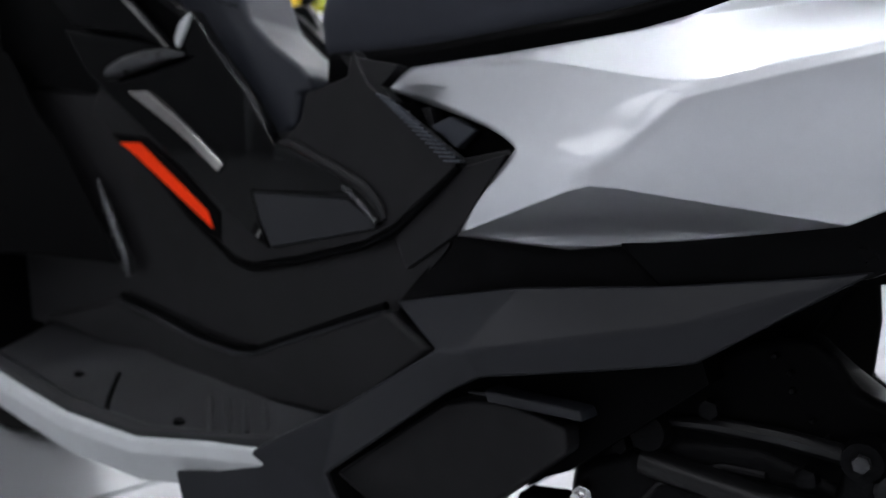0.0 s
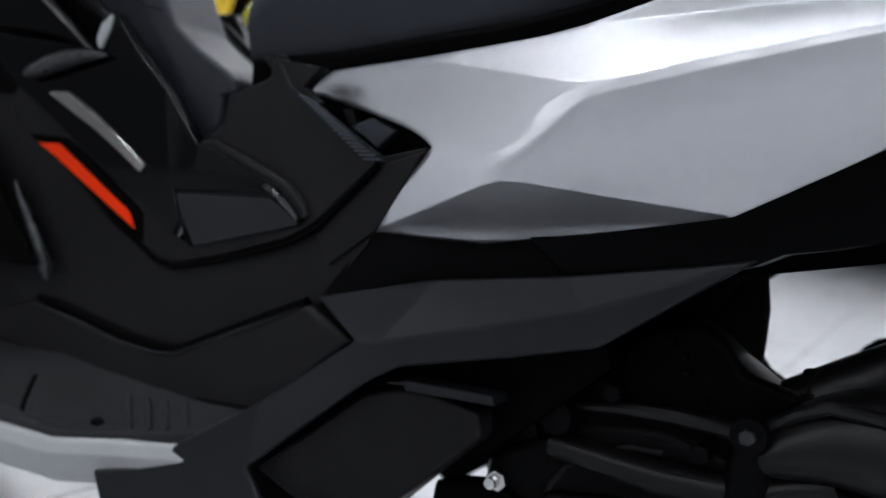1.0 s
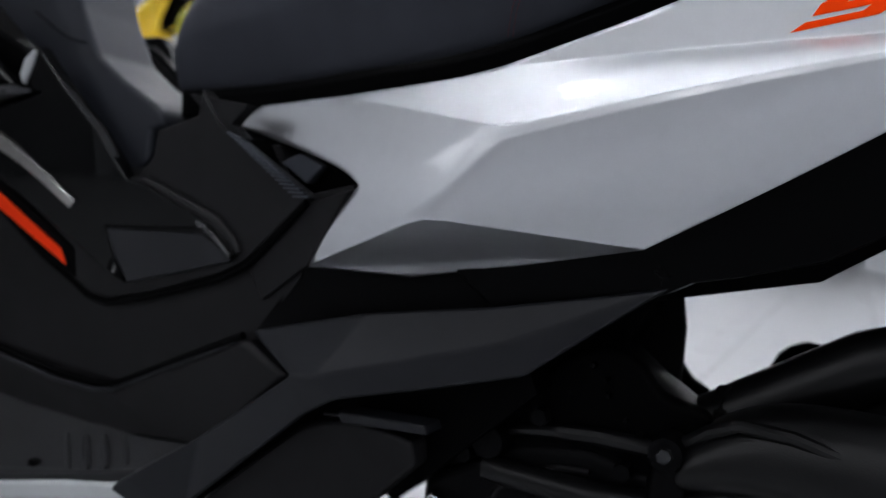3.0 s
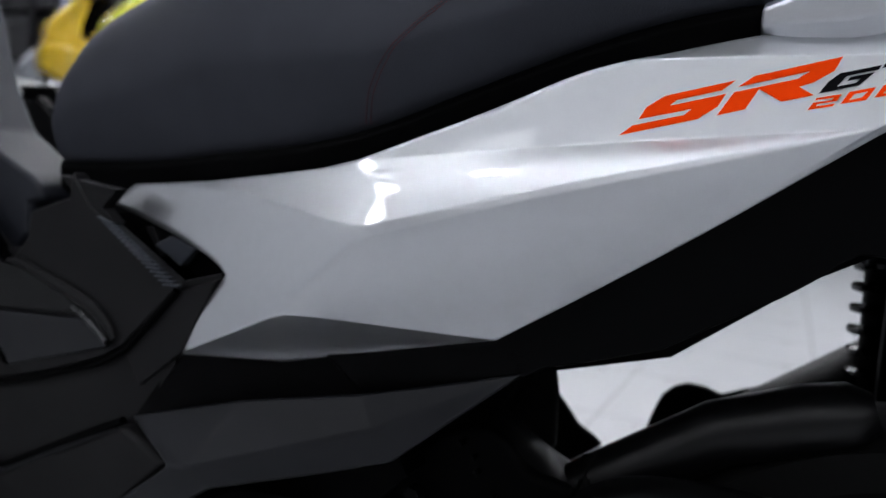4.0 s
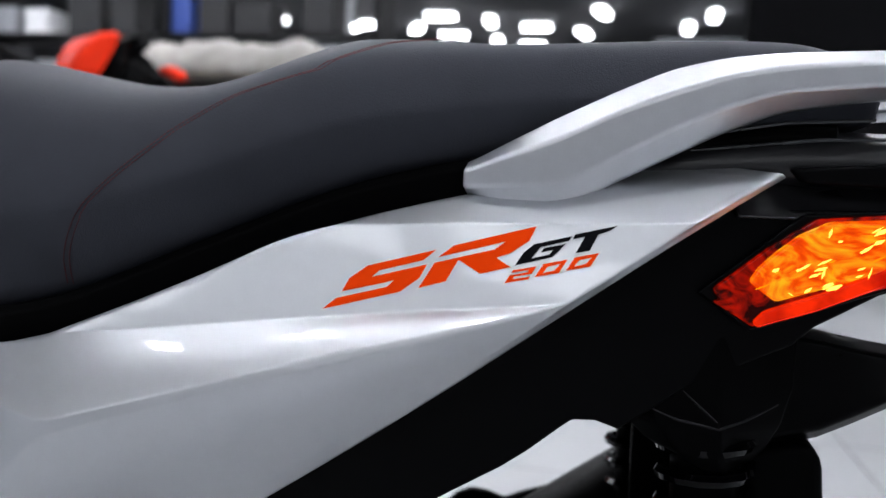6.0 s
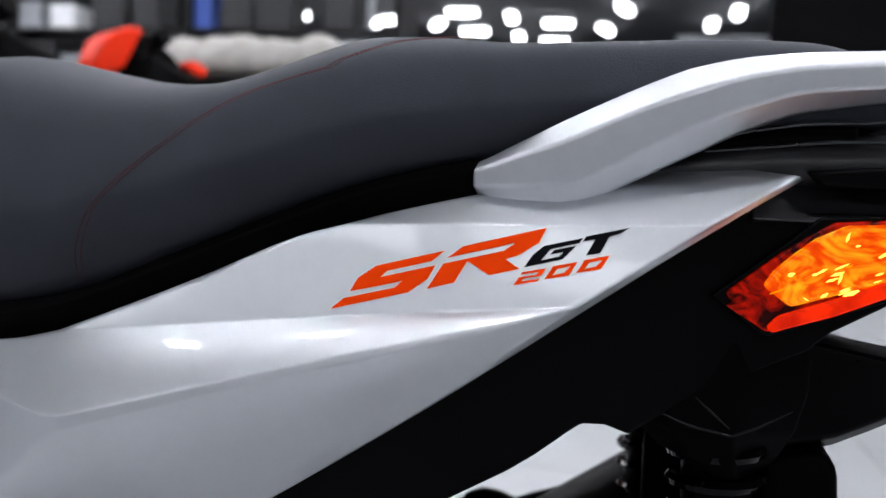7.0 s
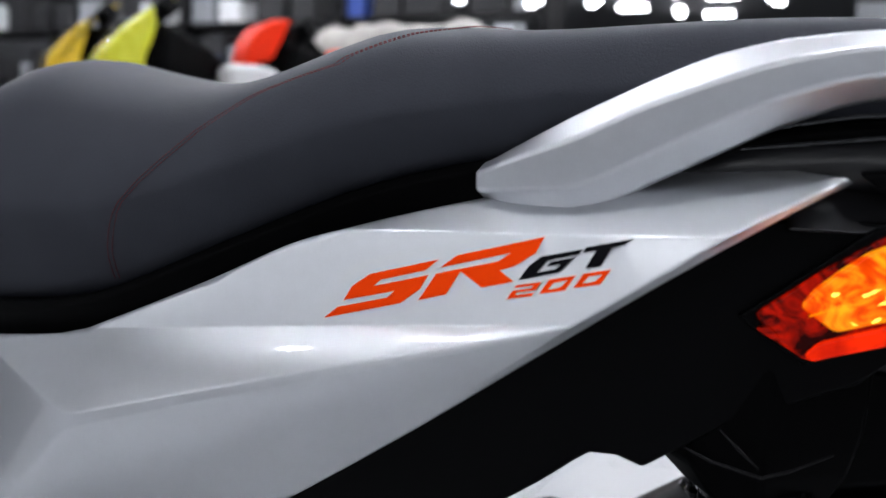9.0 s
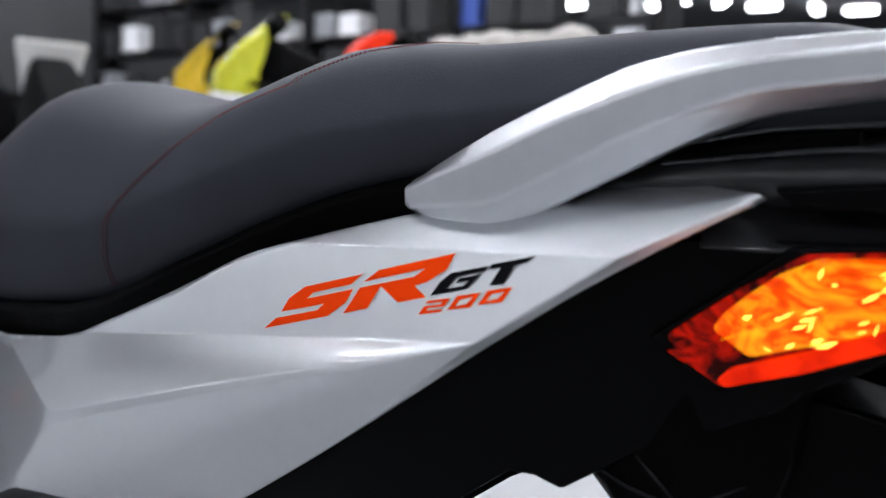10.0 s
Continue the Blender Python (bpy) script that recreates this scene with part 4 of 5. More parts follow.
# shock absorber with coil spring
def shock(y, dx=0.0):
    base, top = Vector((0.334 + dx, y, 0.296)), Vector((0.323 + dx, y, 0.611))
    d = top - base
    part("shock_body", tube([base, base + d * 0.45, base + d * 0.46, top], [0.022, 0.022, 0.024, 0.026], 16), MATTE_DARK, scooter)
    pts = []
    for k in range(180):
        u = k / 179
        p = base + d * (0.12 + 0.83 * u)
        a = u * 2 * math.pi * 12
        pts.append(p + Vector((math.cos(a) * 0.032, math.sin(a) * 0.032, 0)))
    part("shock_spring", tube(pts, 0.0055, 7), GLOSS, scooter, "black coil spring")


shock(-0.075)
shock(0.14, -0.044)
part("wheel_hugger", plate([(0.276, 0.36), (0.272, 0.50), (0.270, 0.66), (0.42, 0.68), (0.41, 0.36)], 0.06, 0.03), MATTE_DARK, scooter, bevel=0.004)
# Thin paler tubes draw the light caught by the mount's creases.
for run in (((0.303, 0.633), (0.316, 0.622), (0.327, 0.613)), ((0.268, 0.623), (0.300, 0.612), (0.329, 0.608), (0.345, 0.616), (0.366, 0.630))):
    both("mount_highlight", tube([(x, -0.1135, z) for x, z in run], [0.0004] + [0.0011] * (len(run) - 2) + [0.0005], 6), MATTE, scooter)

# rear wheel, swing arm, engine casings
axle = Matrix.Translation((0.33, 0, 0.178))
w = spin([(0.20, -0.05), (0.25, -0.072), (0.28, -0.066), (0.296, -0.045), (0.301, 0), (0.296, 0.045), (0.28, 0.066), (0.25, 0.072), (0.20, 0.05)], 56)
bmesh.ops.transform(w, matrix=axle, verts=w.verts)
wheel = part("rear_wheel", w, RUBBER, scooter, "black rear tyre on dark rim", bevel=0.0)
w = spin([(0.03, -0.05), (0.06, -0.03), (0.17, -0.035), (0.2, -0.055), (0.21, -0.05), (0.2, 0.05), (0.17, 0.035), (0.06, 0.03), (0.03, 0.05)], 40)
bmesh.ops.transform(w, matrix=axle, verts=w.verts)
part("rim", w, ENGINE, wheel)
part("mud_flap", plate([(0.350, 0.579), (0.399, 0.591), (0.410, 0.579), (0.413, 0.546), (0.404, 0.336), (0.384, 0.291), (0.371, 0.425)], -0.06, 0.12), MATTE_DARK, scooter, "black rear mud flap", bevel=0.008)
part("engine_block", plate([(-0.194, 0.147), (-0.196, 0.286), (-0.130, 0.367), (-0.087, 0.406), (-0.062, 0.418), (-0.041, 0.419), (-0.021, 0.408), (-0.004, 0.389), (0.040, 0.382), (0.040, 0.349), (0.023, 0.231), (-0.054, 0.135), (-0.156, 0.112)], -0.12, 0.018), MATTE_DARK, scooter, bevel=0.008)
part("transmission_case", plate([(-0.208, 0.173), (-0.216, 0.255), (-0.196, 0.273), (-0.128, 0.317), (-0.061, 0.329), (-0.004, 0.322), (0.025, 0.311), (0.112, 0.298), (0.286, 0.296), (0.342, 0.262), (0.348, 0.193), (0.298, 0.150), (0.136, 0.141), (-0.054, 0.118), (-0.175, 0.121)], -0.125, 0.07), ENGINE, scooter, "dark ribbed transmission casing", bevel=0.012, seg=3)
part("case_cover", plate([(-0.166, 0.188), (-0.148, 0.244), (-0.081, 0.261), (-0.004, 0.251), (0.014, 0.185), (-0.062, 0.151)], -0.135, 0.02), ENGINE, scooter, bevel=0.005, seg=3)
for i in range(5):
    part("casing_rib", tube([(-0.115 + 0.028 * i, -0.138, 0.150), (-0.110 + 0.028 * i, -0.138, 0.245)], 0.004, 6), ENGINE, scooter)
part("air_box", loft([[(x, -0.15, z - h), (x, -0.155, z), (x, -0.14, z + h), (x, -0.11, z + h * 1.2), (x, -0.075, z + h), (x, -0.07, z - h)] for x, z, h in ((0.011, 0.328, 0.015), (0.041, 0.345, 0.030), (0.075, 0.358, 0.036), (0.124, 0.361, 0.042), (0.231, 0.353, 0.050), (0.318, 0.336, 0.040), (0.346, 0.319, 0.020))]), RUNNING, scooter, "black air filter box", sub=2)
part("intake_pipe", tube([(-0.148, -0.13, 0.287), (-0.052, -0.135, 0.290), (0.015, -0.13, 0.297), (0.073, -0.12, 0.321)], [0.012, 0.014, 0.014, 0.016], 12), RUNNING, scooter)
part("hose", tube([(-0.035, -0.10, 0.323), (0.014, -0.11, 0.333), (0.042, -0.09, 0.352), (0.041, -0.06, 0.392)], 0.01, 10), RUBBER, scooter)
part("swing_arm", tube([(-0.009, -0.055, 0.328), (0.050, -0.055, 0.370), (0.146, -0.055, 0.438), (0.213, -0.055, 0.464), (0.245, -0.055, 0.474), (0.262, -0.055, 0.480)], [0.026, 0.028, 0.029, 0.030, 0.028, 0.016], 18), RUNNING, scooter, "black round frame tube")
part("splash_flap", plate([(-0.036, 0.478), (-0.055, 0.450), (-0.066, 0.404), (-0.045, 0.375), (-0.016, 0.366), (-0.008, 0.376), (-0.009, 0.400), (-0.011, 0.432), (-0.014, 0.445), (-0.017, 0.458), (-0.020, 0.480)], lambda x, z: -0.01, 0.012), RUBBER, scooter, "black rubber splash flap", bevel=0.003)
part("exhaust_bracket", plate([(-0.051, 0.389), (-0.036, 0.372), (-0.020, 0.354), (-0.004, 0.346), (0.010, 0.336), (-0.027, 0.306), (-0.069, 0.315), (-0.067, 0.374)], 0.15, 0.012), MATTE_DARK, scooter, bevel=0.004)
part("belt_cover", loft([[(x, -0.06 + 0.06 * math.cos(u), z + h * math.sin(u)) for u in (math.pi * k / 10 for k in range(11))] for x, z, h in ((-0.15, 0.33, 0.02), (-0.125, 0.335, 0.055), (-0.10, 0.335, 0.075), (-0.072, 0.335, 0.087), (-0.045, 0.335, 0.081), (-0.02, 0.335, 0.064), (0.005, 0.335, 0.05), (0.03, 0.332, 0.038), (0.05, 0.325, 0.02))]), RUNNING, scooter, "black belt cover hump", bevel=0.0)
for x, z in ((-0.168, 0.296), (-0.101, 0.348), (-0.023, 0.320), (0.015, 0.306)):
    part("case_bolt", tube([(x, -0.13, z), (x, -0.142, z)], [0.009, 0.008], 6), ENGINE, scooter)
pivot = part("stand_pivot", tube([(-0.194, -0.12, 0.242), (-0.192, -0.141, 0.240)], [0.0105, 0.0105], 6), CHROME, scooter, "bright stand pivot nut", bevel=0.001)
part("bolt_end", tube([(-0.194, -0.14, 0.239), (-0.194, -0.149, 0.239)], [0.006, 0.0052], 14), CHROME, pivot)
part("stand_bracket", plate([(-0.255, 0.219), (-0.194, 0.235), (-0.174, 0.231), (-0.161, 0.188), (-0.257, 0.147)], -0.138, 0.03), MATTE_DARK, scooter, bevel=0.003)
part("centre_stand", tube([(-0.215, -0.10, 0.17), (-0.16, -0.12, 0.02), (-0.12, -0.14, -0.10)], 0.014, 10), MATTE_DARK, scooter)
part("centre_stand", tube([(-0.215, 0.10, 0.17), (-0.16, 0.12, 0.02), (-0.12, 0.14, -0.10)], 0.014, 10), MATTE_DARK, scooter)
case_seam = [(-0.148, 0.236), (-0.144, 0.251), (-0.134, 0.270), (-0.112, 0.288), (-0.082, 0.304), (-0.053, 0.308)]
part("case_seam", tube([(x, -0.126, z) for x, z in case_seam], 0.0035, 8), MATTE, scooter)
part("intake_rib", tube([(-0.145, -0.122, 0.322), (-0.097, -0.126, 0.334), (-0.048, -0.128, 0.341), (0.0, -0.13, 0.344), (0.018, -0.13, 0.350), (0.041, -0.14, 0.372), (0.061, -0.145, 0.384), (0.100, -0.145, 0.384), (0.16, -0.14, 0.372)], [0.004, 0.007, 0.008, 0.008, 0.007, 0.006, 0.006, 0.006, 0.005], 10), RUNNING, scooter, "black moulded intake ridge")
part("case_boss", tube([(0.011, -0.125, 0.347), (0.011, -0.15, 0.347)], [0.016, 0.014], 16), ENGINE, scooter)
part("boss_bolt", tube([(0.011, -0.149, 0.347), (0.011, -0.156, 0.347)], [0.007, 0.006], 6), GUN, scooter)
part("boss_pillar", tube([(0.014, -0.132, 0.335), (0.016, -0.132, 0.27)], [0.017, 0.02], 12), ENGINE, scooter)
part("round_boss", tube([(-0.146, -0.12, 0.314), (-0.146, -0.142, 0.314)], [0.018, 0.015], 18), ENGINE, scooter)
for x, z, r in ((-0.064, 0.401, 0.004), (-0.051, 0.391, 0.003), (-0.047, 0.378, 0.004), (-0.029, 0.360, 0.003), (-0.016, 0.351, 0.003), (0.007, 0.347, 0.004), (-0.142, 0.318, 0.003)):
    part("engine_screw", tube([(x, -0.12, z), (x, -0.127, z), (x, -0.129, z)], [r * 0.75, r * 0.75, r * 0.5], 8), ENGINE, scooter)
# silencer and its guard on the far side
part("silencer", tube([(0.023, 0.17, 0.261), (0.081, 0.18, 0.306), (0.168, 0.18, 0.363), (0.362, 0.18, 0.509), (0.401, 0.18, 0.538)], [0.03, 0.045, 0.055, 0.055, 0.04], 20), ENGINE, scooter)
part("silencer_guard", plate([(0.046, 0.345), (0.053, 0.370), (0.060, 0.388), (0.072, 0.401), (0.089, 0.409), (0.110, 0.408), (0.129, 0.402), (0.150, 0.412), (0.26, 0.455), (0.26, 0.30), (0.06, 0.25)], 0.235, 0.012), MATTE_DARK, scooter, bevel=0.003)

# ------------------------------------------------------------------ ceiling lamps
lamp_first = {}


def ceiling_lamp(m, diffuser, length=0.4, width=0.07):
    root = thing("ceiling_lamp", "bright white linear lamp on the black ceiling", "ceiling lamp", "ceiling lamps", at=m)
    part("housing", box(-length - 0.02, length + 0.02, -width - 0.02, width + 0.02, 0.02, 0.06), HOUSING, root, place=WORLD)
    part("diffuser", box(-length, length, -width, width, -0.05, 0.02), diffuser, root, place=WORLD)
    return root


spots = []
for i in range(-5, 5):
    for j in (1, 2, 3):
        x, y = 2.3 * i + (1.15 if j % 2 else 0) - 0.3, 2.6 * j + 0.4
        if X0 + 1 < x < X1 - 1:
            for yy in (y, y - 1.3) if j < 3 else (y,):
                spots.append((x, yy, 90 if (i + j) % 2 else 0, 1.0))
# wide soft lamps, unseen, added over the aisle in front to fill the scooter's flank
for i in range(-4, 5):
    for y in (-4.8, -6.0):
        spots.append((2.3 * i - 0.3, y - (0.5 if i == -4 else 0), 0, 2.0))
# far lamps in askew rows of crosswise and lengthwise ones by turns
for x, y, a in ((-5.36, 13.96, 52), (-4.78, 13.82, 4), (-4.92, 12.37, 4), (-3.32, 13.17, 4), (-3.46, 14.80, 4), (-4.02, 14.15, 118), (-2.51, 13.57, 96), (-2.69, 15.37, 96),
                (-1.75, 14.06, 4), (-2.03, 15.79, 4), (-0.94, 14.58, 78), (-0.53, 12.92, 78), (0.89, 14.14, 90), (1.24, 13.21, 90), (-6.6, 13.4, 4), (-6.2, 15.4, 100)):
    spots.append((x, y, a, 0.62))
for x, y, a, size in spots:
    m = pose(x, y, TOP - 0.08, 0, 0, a)
    if size in lamp_first:
        copy_thing(lamp_first[size], m)
    elif size == 2:
        lamp_first[size] = ceiling_lamp(m, PANEL_FILL, 0.85, 0.3)
    else:
        lamp_first[size] = ceiling_lamp(m, PANEL if size == 1 else PANEL_FAR, 0.4 * size)


def ceiling_panel(m):
    root = thing("ceiling_panel", "bright square panel lamp on the black ceiling", "ceiling lamp", "square ceiling lamps", at=m)
    part("housing", box(-0.16, 0.16, -0.16, 0.16, 0.02, 0.06), HOUSING, root, place=WORLD)
    part("diffuser", box(-0.135, 0.135, -0.135, 0.135, -0.01, 0.02), PANEL_SOFT, root, place=WORLD)
    return root


panel_first = None
for k in range(7):
    m = pose(-2.95 + 1.2 * k, -0.80 + 0.4 * (k % 2), TOP - 0.08)
    if panel_first is None:
        panel_first = ceiling_panel(m)
    else:
        copy_thing(panel_first, m)

# ------------------------------------------------------------------ parked bikes behind
YELLOW = mat("yellow_bike_paint", (0.75, 0.5, 0.02), 0.25, 0, 0.06, 20, coat=0.8)
LIME = mat("lime_bike_paint", (0.62, 0.62, 0.03), 0.25, 0, 0.06, 20, coat=0.8)
ORANGE = mat("orange_bike_paint", (0.85, 0.028, 0.002), 0.6, 0, 0.06, 20, spec=0.2)
WHITE = mat("white_bike_paint", (0.75, 0.75, 0.75), 0.3, 0, 0.05, 20, coat=0.8)


def bike(m, paint, second, label, wide=0.0, tall=False, flank=False):
    root = thing("motorcycle", label, "motorcycle", "parked bikes behind", at=m)

    def p(name, bm, mt, lab="", **kw):
        return part(name, bm, mt, root, lab, place=WORLD, **kw)
    for cx, nm in ((-0.65, "front_wheel"), (0.7, "rear_wheel")):
        t = spin([(0.2, -0.05), (0.27, -0.065), (0.3, 0), (0.27, 0.065), (0.2, 0.05)], 28)
        bmesh.ops.transform(t, matrix=Matrix.Translation((cx, 0, 0.302)), verts=t.verts)
        w = p(nm, t, RUBBER)
        t = spin([(0.03, -0.04), (0.2, -0.04), (0.21, 0), (0.2, 0.04), (0.03, 0.04)], 20)
        bmesh.ops.transform(t, matrix=Matrix.Translation((cx, 0, 0.302)), verts=t.verts)
        part("rim", t, ENGINE, w, place=WORLD)
    p("fork", tube([(-0.65, -0.1, 0.3), (-0.5, -0.1, 0.75), (-0.42, -0.09, 1.0)], 0.025, 10), CHROME)
    p("fork", tube([(-0.65, 0.1, 0.3), (-0.5, 0.1, 0.75), (-0.42, 0.09, 1.0)], 0.025, 10), CHROME)
    shell = plate([(-0.47, 1.02), (-0.55, 1.05), (-0.54, 1.14), (-0.44, 1.26), (-0.28, 1.40), (-0.22, 1.41), (-0.30 + wide, 1.28 - wide), (-0.35 + wide, 1.14), (-0.36 + wide, 1.02)], 0, 1.0)
    if tall:
        shell = plate([(-0.50, 1.17), (-0.50, 1.24), (-0.46, 1.33), (-0.40, 1.385), (-0.30, 1.40), (-0.33, 1.33), (-0.385, 1.20)], 0, 1.0)
        p("windscreen", loft([[(x, -w, b), (x, -w * 0.7, t), (x, w * 0.7, t), (x, w, b)] for x, w, b, t in ((-0.40, 0.10, 1.15, 1.22), (-0.30, 0.12, 1.15, 1.37), (-0.24, 0.12, 1.15, 1.38), (-0.14, 0.12, 1.15, 1.31), (-0.05, 0.10, 1.15, 1.23))]), MATTE_DARK, bevel=0.01)
        p("side_cover", loft([[(x, -0.21, z - h), (x, -0.13, z - h), (x, -0.13, z + h), (x, -0.20, z + h)] for x, z, h in ((-0.12, 1.26, 0.012), (-0.08, 1.255, 0.025), (-0.02, 1.235, 0.02))]), paint, bevel=0.006)
    if flank:
        p("side_panel", loft([[(x, -w, a), (x, -w * 0.9, c), (x, w * 0.9, c), (x, w, a)] for x, w, a, c in ((-0.41, 0.20, 0.97, 1.08), (-0.29, 0.225, 0.92, 1.13), (-0.20, 0.225, 0.94, 1.06), (-0.12, 0.21, 0.96, 0.99))]), paint, bevel=0.02)
    up = 0.14 if tall else 0.0
    for v in shell.verts:
        v.co.y = (-1 if v.co.y < 0.5 else 1) * (0.10 + 0.35 * abs(v.co.x + 0.55))
    p("front_cowl", shell, paint, bevel=0.03, seg=3)
    p("lower_cowl", loft([[(x, -w, z + h + up), (x, w, z + h + up), (x, w * 0.8, z - h), (x, -w * 0.8, z - h)] for x, w, z, h in ((-0.57, 0.11, 0.97, 0.07), (-0.42, 0.20, 0.93, 0.10), (-0.33, 0.225, 0.86, 0.12))]), second, bevel=0.03)
    p("body", loft([[(x, -w, z - h), (x, -w, z), (x, -w * 0.6, z + h), (x, w * 0.6, z + h), (x, w, z), (x, w, z - h)] for x, w, z, h in ((-0.40, 0.1, 1.05, 0.22), (-0.28, 0.19, 1.02, 0.30), (-0.05, 0.2, 0.94, 0.28), (0.2, 0.17, 0.82, 0.18), (0.45, 0.12, 0.80, 0.08))]), MATTE_DARK, bevel=0.04, seg=3)
    p("seat", loft([[(x, -w, z), (x, -w * 0.9, z + 0.08), (x, 0, z + 0.1), (x, w * 0.9, z + 0.08), (x, w, z), (x, 0, z - 0.03)] for x, w, z in ((0.08, 0.1, 0.84), (0.25, 0.15, 0.83), (0.45, 0.14, 0.86), (0.75, 0.1, 0.92), (0.85, 0.05, 0.94))]), VINYL, sub=1)
    p("tail", loft([[(x, -w, z - 0.08), (x, -w, z), (x, w, z), (x, w, z - 0.08)] for x, w, z in ((0.3, 0.15, 0.78), (0.6, 0.14, 0.86), (0.92, 0.07, 0.94))]), paint, bevel=0.02)
    p("engine", box(-0.28, 0.3, -0.15, 0.15, 0.28, 0.68), ENGINE, bevel=0.05)
    p("headlamp", loft([[(-0.56, -0.06, 1.0), (-0.56, 0.06, 1.0), (-0.56, 0.05, 0.93), (-0.56, -0.05, 0.93)], [(-0.5, -0.1, 1.04), (-0.5, 0.1, 1.04), (-0.5, 0.09, 0.9), (-0.5, -0.09, 0.9)]]), CHROME, bevel=0.01)
    for q in (-1, 1):
        p("mirror", tube([(-0.36, 0.26 * q, 1.12), (-0.34, 0.32 * q, 1.26), (-0.33, 0.36 * q, 1.32), (-0.31, 0.40 * q, 1.34)], [0.008, 0.008, 0.045, 0.04], 10), MATTE_DARK)
    p("handlebar", tube([(-0.30, -0.36, 1.04), (-0.38, -0.2, 1.08), (-0.42, 0, 1.08), (-0.38, 0.2, 1.08), (-0.30, 0.36, 1.04)], 0.014, 8), MATTE_DARK)
    p("silencer", tube([(0.2, -0.18, 0.4), (0.5, -0.2, 0.45), (0.85, -0.2, 0.55)], [0.03, 0.06, 0.055], 14), CHROME)
    return root


bike(pose(-3.40, 3.05, 0.0, 0, 0, 60) @ Matrix.Scale(1.09, 4), YELLOW, YELLOW, "yellow motorcycle parked in a row of bikes", -0.05, flank=True)
bike(pose(-2.52, 2.58, 0, 0, 0, 60) @ Matrix.Scale(1.03, 4), LIME, WHITE, "lime and white motorcycle parked in a row")
bike(pose(-1.97, 2.84, 0.0, 0, 0, 58) @ Matrix.Scale(0.985, 4), ORANGE, WHITE, "orange and white motorcycle parked in a row", tall=True)
bike(pose(-4.15, 2.1, 0, 0, 0, -20), WHITE, MATTE_DARK, "pale grey motorcycle with a black seat in a row")
bike(pose(2.05, 2.5, 0, 0, 0, -160), WHITE, WHITE, "white motorcycle parked behind the scooter")

NAVY = mat("navy_bike_paint", (0.02, 0.04, 0.16), 0.25, 0, 0.06, 20, coat=0.8)
GREYBIKE = mat("grey_bike_paint", (0.16, 0.17, 0.19), 0.3, 0.3, 0.06, 20, coat=0.8)
for x, y, a, p1, p2, lab in ((-5.3, 4.3, 66, GREYBIKE, WHITE, "grey and white motorcycle in the second row"), (-4.45, 4.1, 64, MATTE_DARK, GREYBIKE, "black motorcycle parked in the second row"), (-3.65, 4.1, 66, NAVY, WHITE, "navy and white motorcycle in the second row"),
                              (-2.95, 4.35, 65, MATTE_DARK, MATTE_DARK, "all-black motorcycle parked in the second row"), (-6.7, 3.2, 60, WHITE, NAVY, "white and navy motorcycle in the second row")):
    bike(pose(x, y, 0, 0, 0, a), p1, p2, lab)

WRAP = mat("beige_packing_cloth", (0.31, 0.29, 0.27), 0.6, 0, 0.4, 9, 0.5, 40)
box_thing = thing("wrapped_crate", "beige cloth-wrapped crate on a black rack", "crate")
lump = random.Random(5)
cloth = []
for k in range(19):
    x = -2.85 + 1.17 * k / 18
    h, w = lump.uniform(-0.025, 0.045) - (0.1 if k in (0, 18) else 0), 0.3 - (0.06 if k in (0, 18) else 0)
    q = [lump.uniform(-0.02, 0.02) for _ in range(6)]
    cloth.append([(x, 4.05 - w + q[0], 1.326), (x + q[1], 4.05 - w - 0.02, 1.41 + q[0]), (x, 4.05 - w + 0.05 + q[2], 1.585 + h), (x + q[3], 4.05, 1.615 + h + q[4]), (x, 4.05 + w - 0.05, 1.585 + h), (x + q[5], 4.05 + w, 1.41), (x, 4.05 + w, 1.326)])
part("cloth", loft(cloth), WRAP, box_thing, place=WORLD, sub=1)
part("pallet", box(-2.88, -1.65, 3.73, 4.37, 1.299, 1.325), MATTE, box_thing, place=WORLD)
rack = thing("steel_rack", "black steel rack under a wrapped crate", "rack")
part("shelf", box(-2.9, -1.53, 3.7, 4.4, 1.23, 1.298), MATTE_DARK, rack, place=WORLD)
for x in (-2.85, -1.58):
    for y in (3.75, 4.35):
        part("leg", box(x - 0.02, x + 0.02, y - 0.02, y + 0.02, 0, 1.23), MATTE_DARK, rack, place=WORLD)

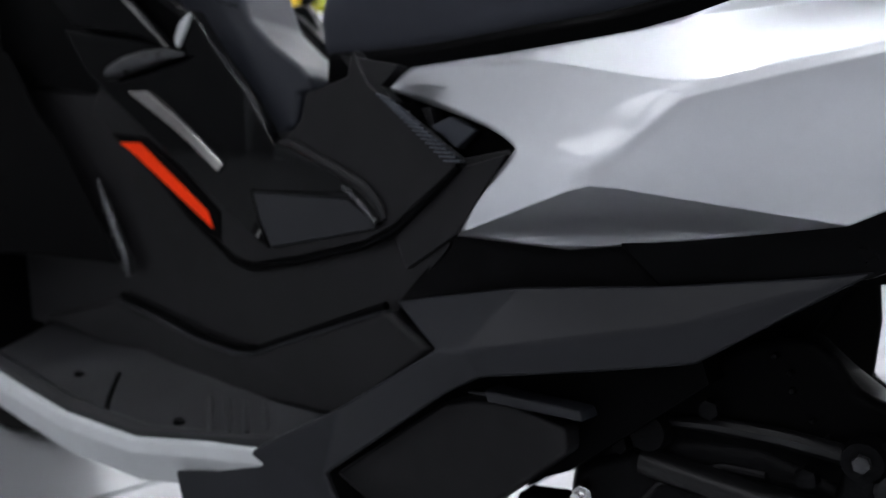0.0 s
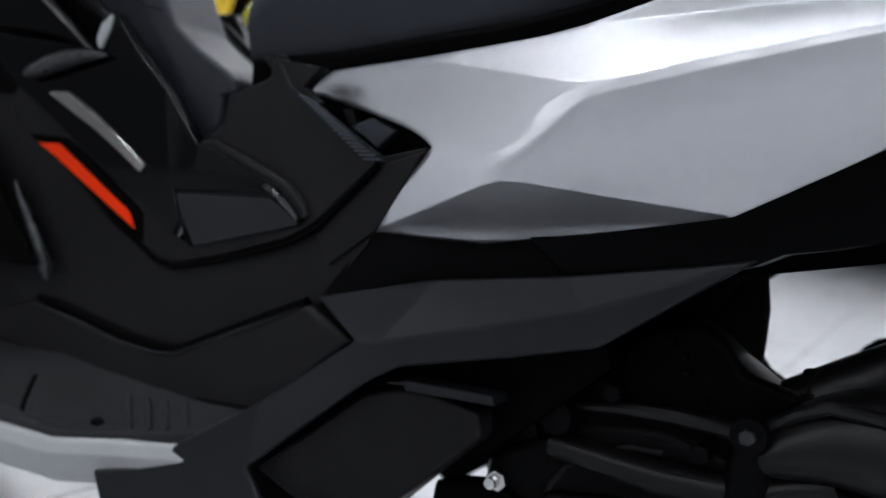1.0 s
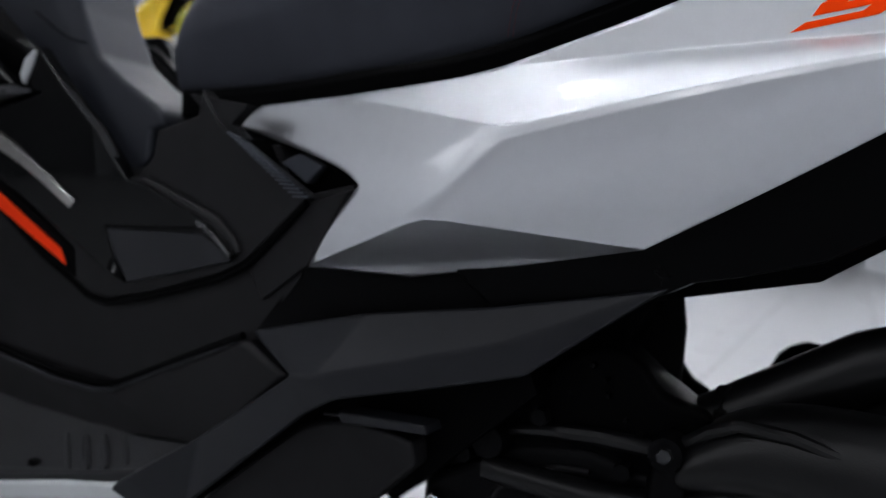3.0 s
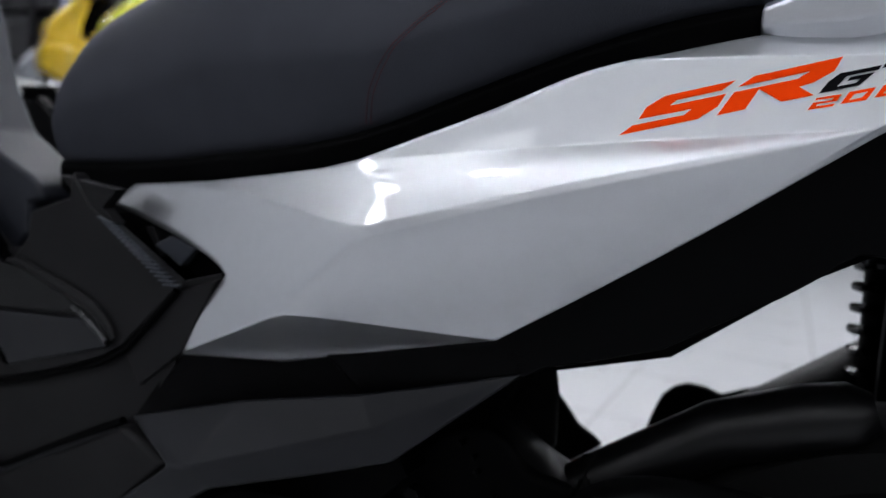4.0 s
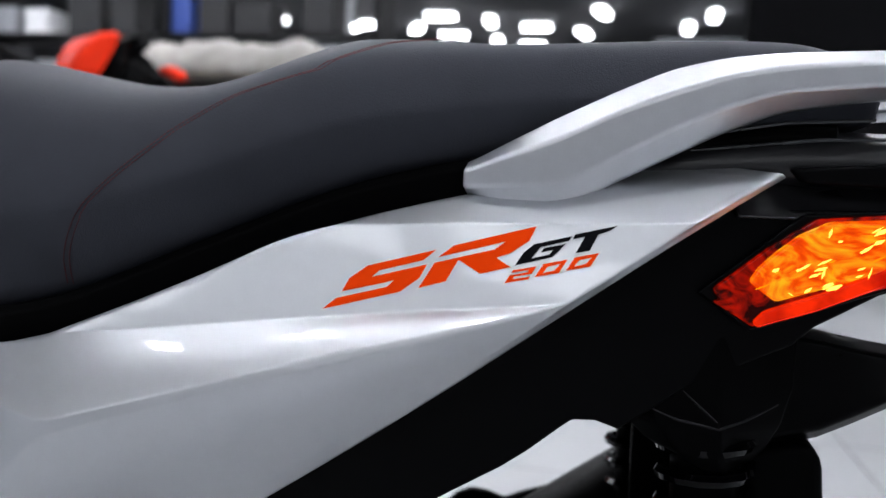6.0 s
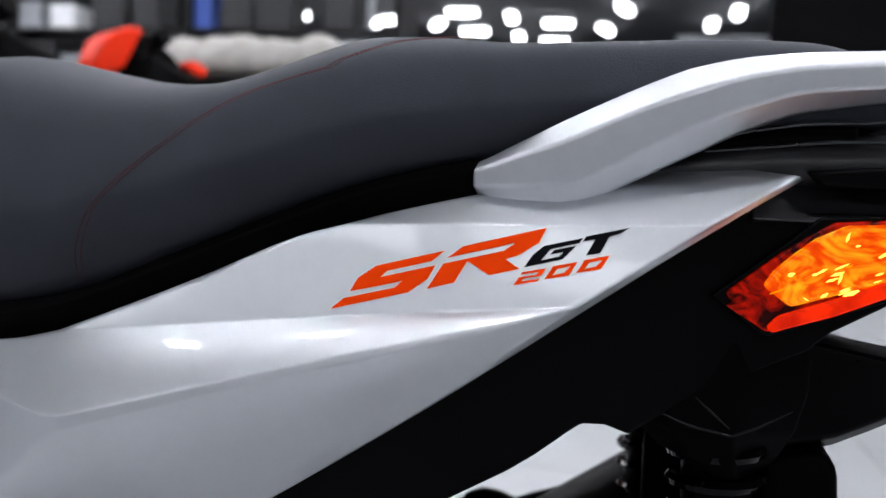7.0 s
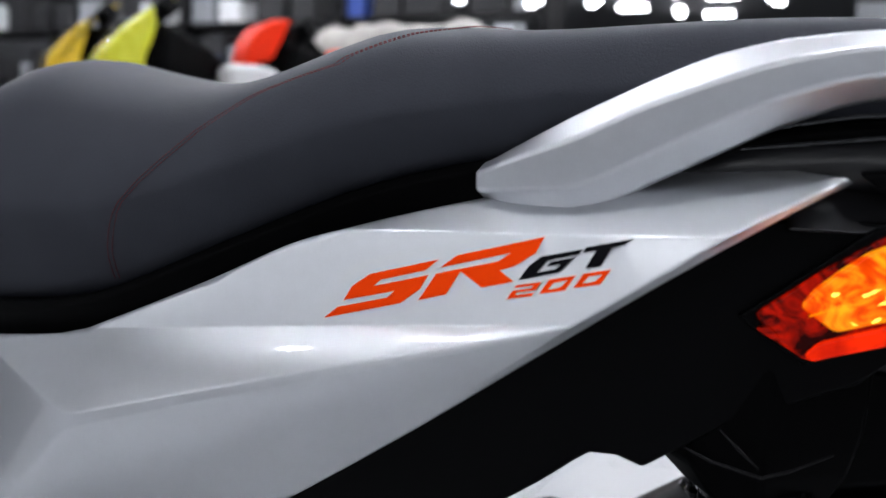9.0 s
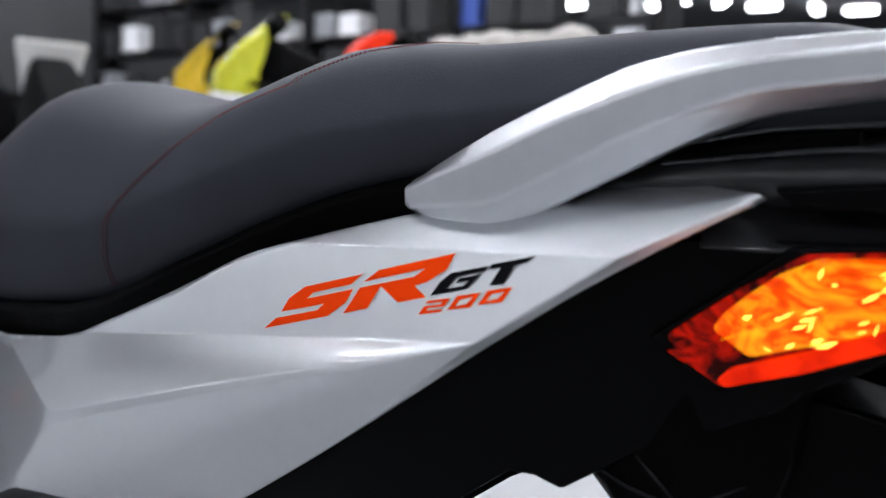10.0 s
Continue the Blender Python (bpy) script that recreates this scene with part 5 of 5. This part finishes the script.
# ------------------------------------------------------------------ accessory shelves far behind
shelf_thing = thing("display_shelf", "long black steel shelf full of cartons and helmets", "shelf")
for z in (0.9, 1.45, 2.0, 2.55):
    part("board", box(-9.5, -1.9, 5.6, 6.05, z - 0.03, z), MATTE, shelf_thing, place=WORLD)
for x in (-9.5, -7.6, -5.7, -3.8, -1.9):
    part("upright", box(x - 0.025, x + 0.025, 5.6, 6.05, 0, 2.9), MATTE, shelf_thing, place=WORLD)
goods = random.Random(11)
PAPER = [mat("carton_" + n, c, 0.6, 0, 0.12, 8) for n, c in (("white", (0.7, 0.71, 0.73)), ("grey", (0.25, 0.26, 0.28)), ("navy", (0.03, 0.07, 0.3)), ("black", (0.01, 0.01, 0.012)), ("brown", (0.3, 0.2, 0.12)))]
WORDS = ("white", "grey", "navy blue", "black", "brown")
first = {}
for z in (0.9, 1.45, 2.0, 2.55):
    x = -9.3
    while x < -2.2:
        k = goods.choice((0, 1, 1, 2, 3, 3, 3, 3, 4))
        size = (goods.uniform(0.7, 1.25), 1, goods.uniform(0.7, 1.3))
        m = Matrix.Translation((x, 5.82 + goods.uniform(-0.05, 0.05), z)) @ Matrix.Diagonal((*size, 1))
        if k in first:
            copy_thing(first[k], m)
        else:
            c = thing("carton", WORDS[k] + " carton standing on the black display shelf", "carton", "cartons on the shelf", at=m)
            part("box", box(-0.13, 0.13, -0.15, 0.15, 0, 0.3), PAPER[k], c, place=WORLD, bevel=0.01)
            part("lid", box(-0.135, 0.135, -0.155, 0.155, 0.27, 0.31), PAPER[k], c, place=WORLD, bevel=0.008)
            first[k] = c
        x += goods.uniform(0.3, 0.62)

# ------------------------------------------------------------------ floor tiles
tile_mesh = bpy.data.meshes.new("tile")
bm = box(-0.297, 0.297, -0.297, 0.297, -0.012, 0.0)
bm.to_mesh(tile_mesh)
bm.free()
tile_mesh.materials.append(FLOOR)
floor = bpy.data.objects["floor"]
rest = bmesh.new()
for i in range(-23, 17):
    for j in range(-11, 38):
        x, y = 0.6 * i - 0.88 + 0.3, 0.6 * j - 0.22 + 0.3
        if -2.7 < x < 2.7 and -1.6 < y < 4.5:
            t = new("tile", tile_mesh)
            t.matrix_world = Matrix.Translation((x, y, 0))
            t.parent = floor
        else:
            v = [rest.verts.new((x + a * 0.297, y + b * 0.297, 0)) for a, b in ((-1, -1), (1, -1), (1, 1), (-1, 1))]
            rest.faces.new(v)
tagged(part("far_tiles", rest, FLOOR, floor, place=WORLD), "pale polished floor tiles", kind="stuff")
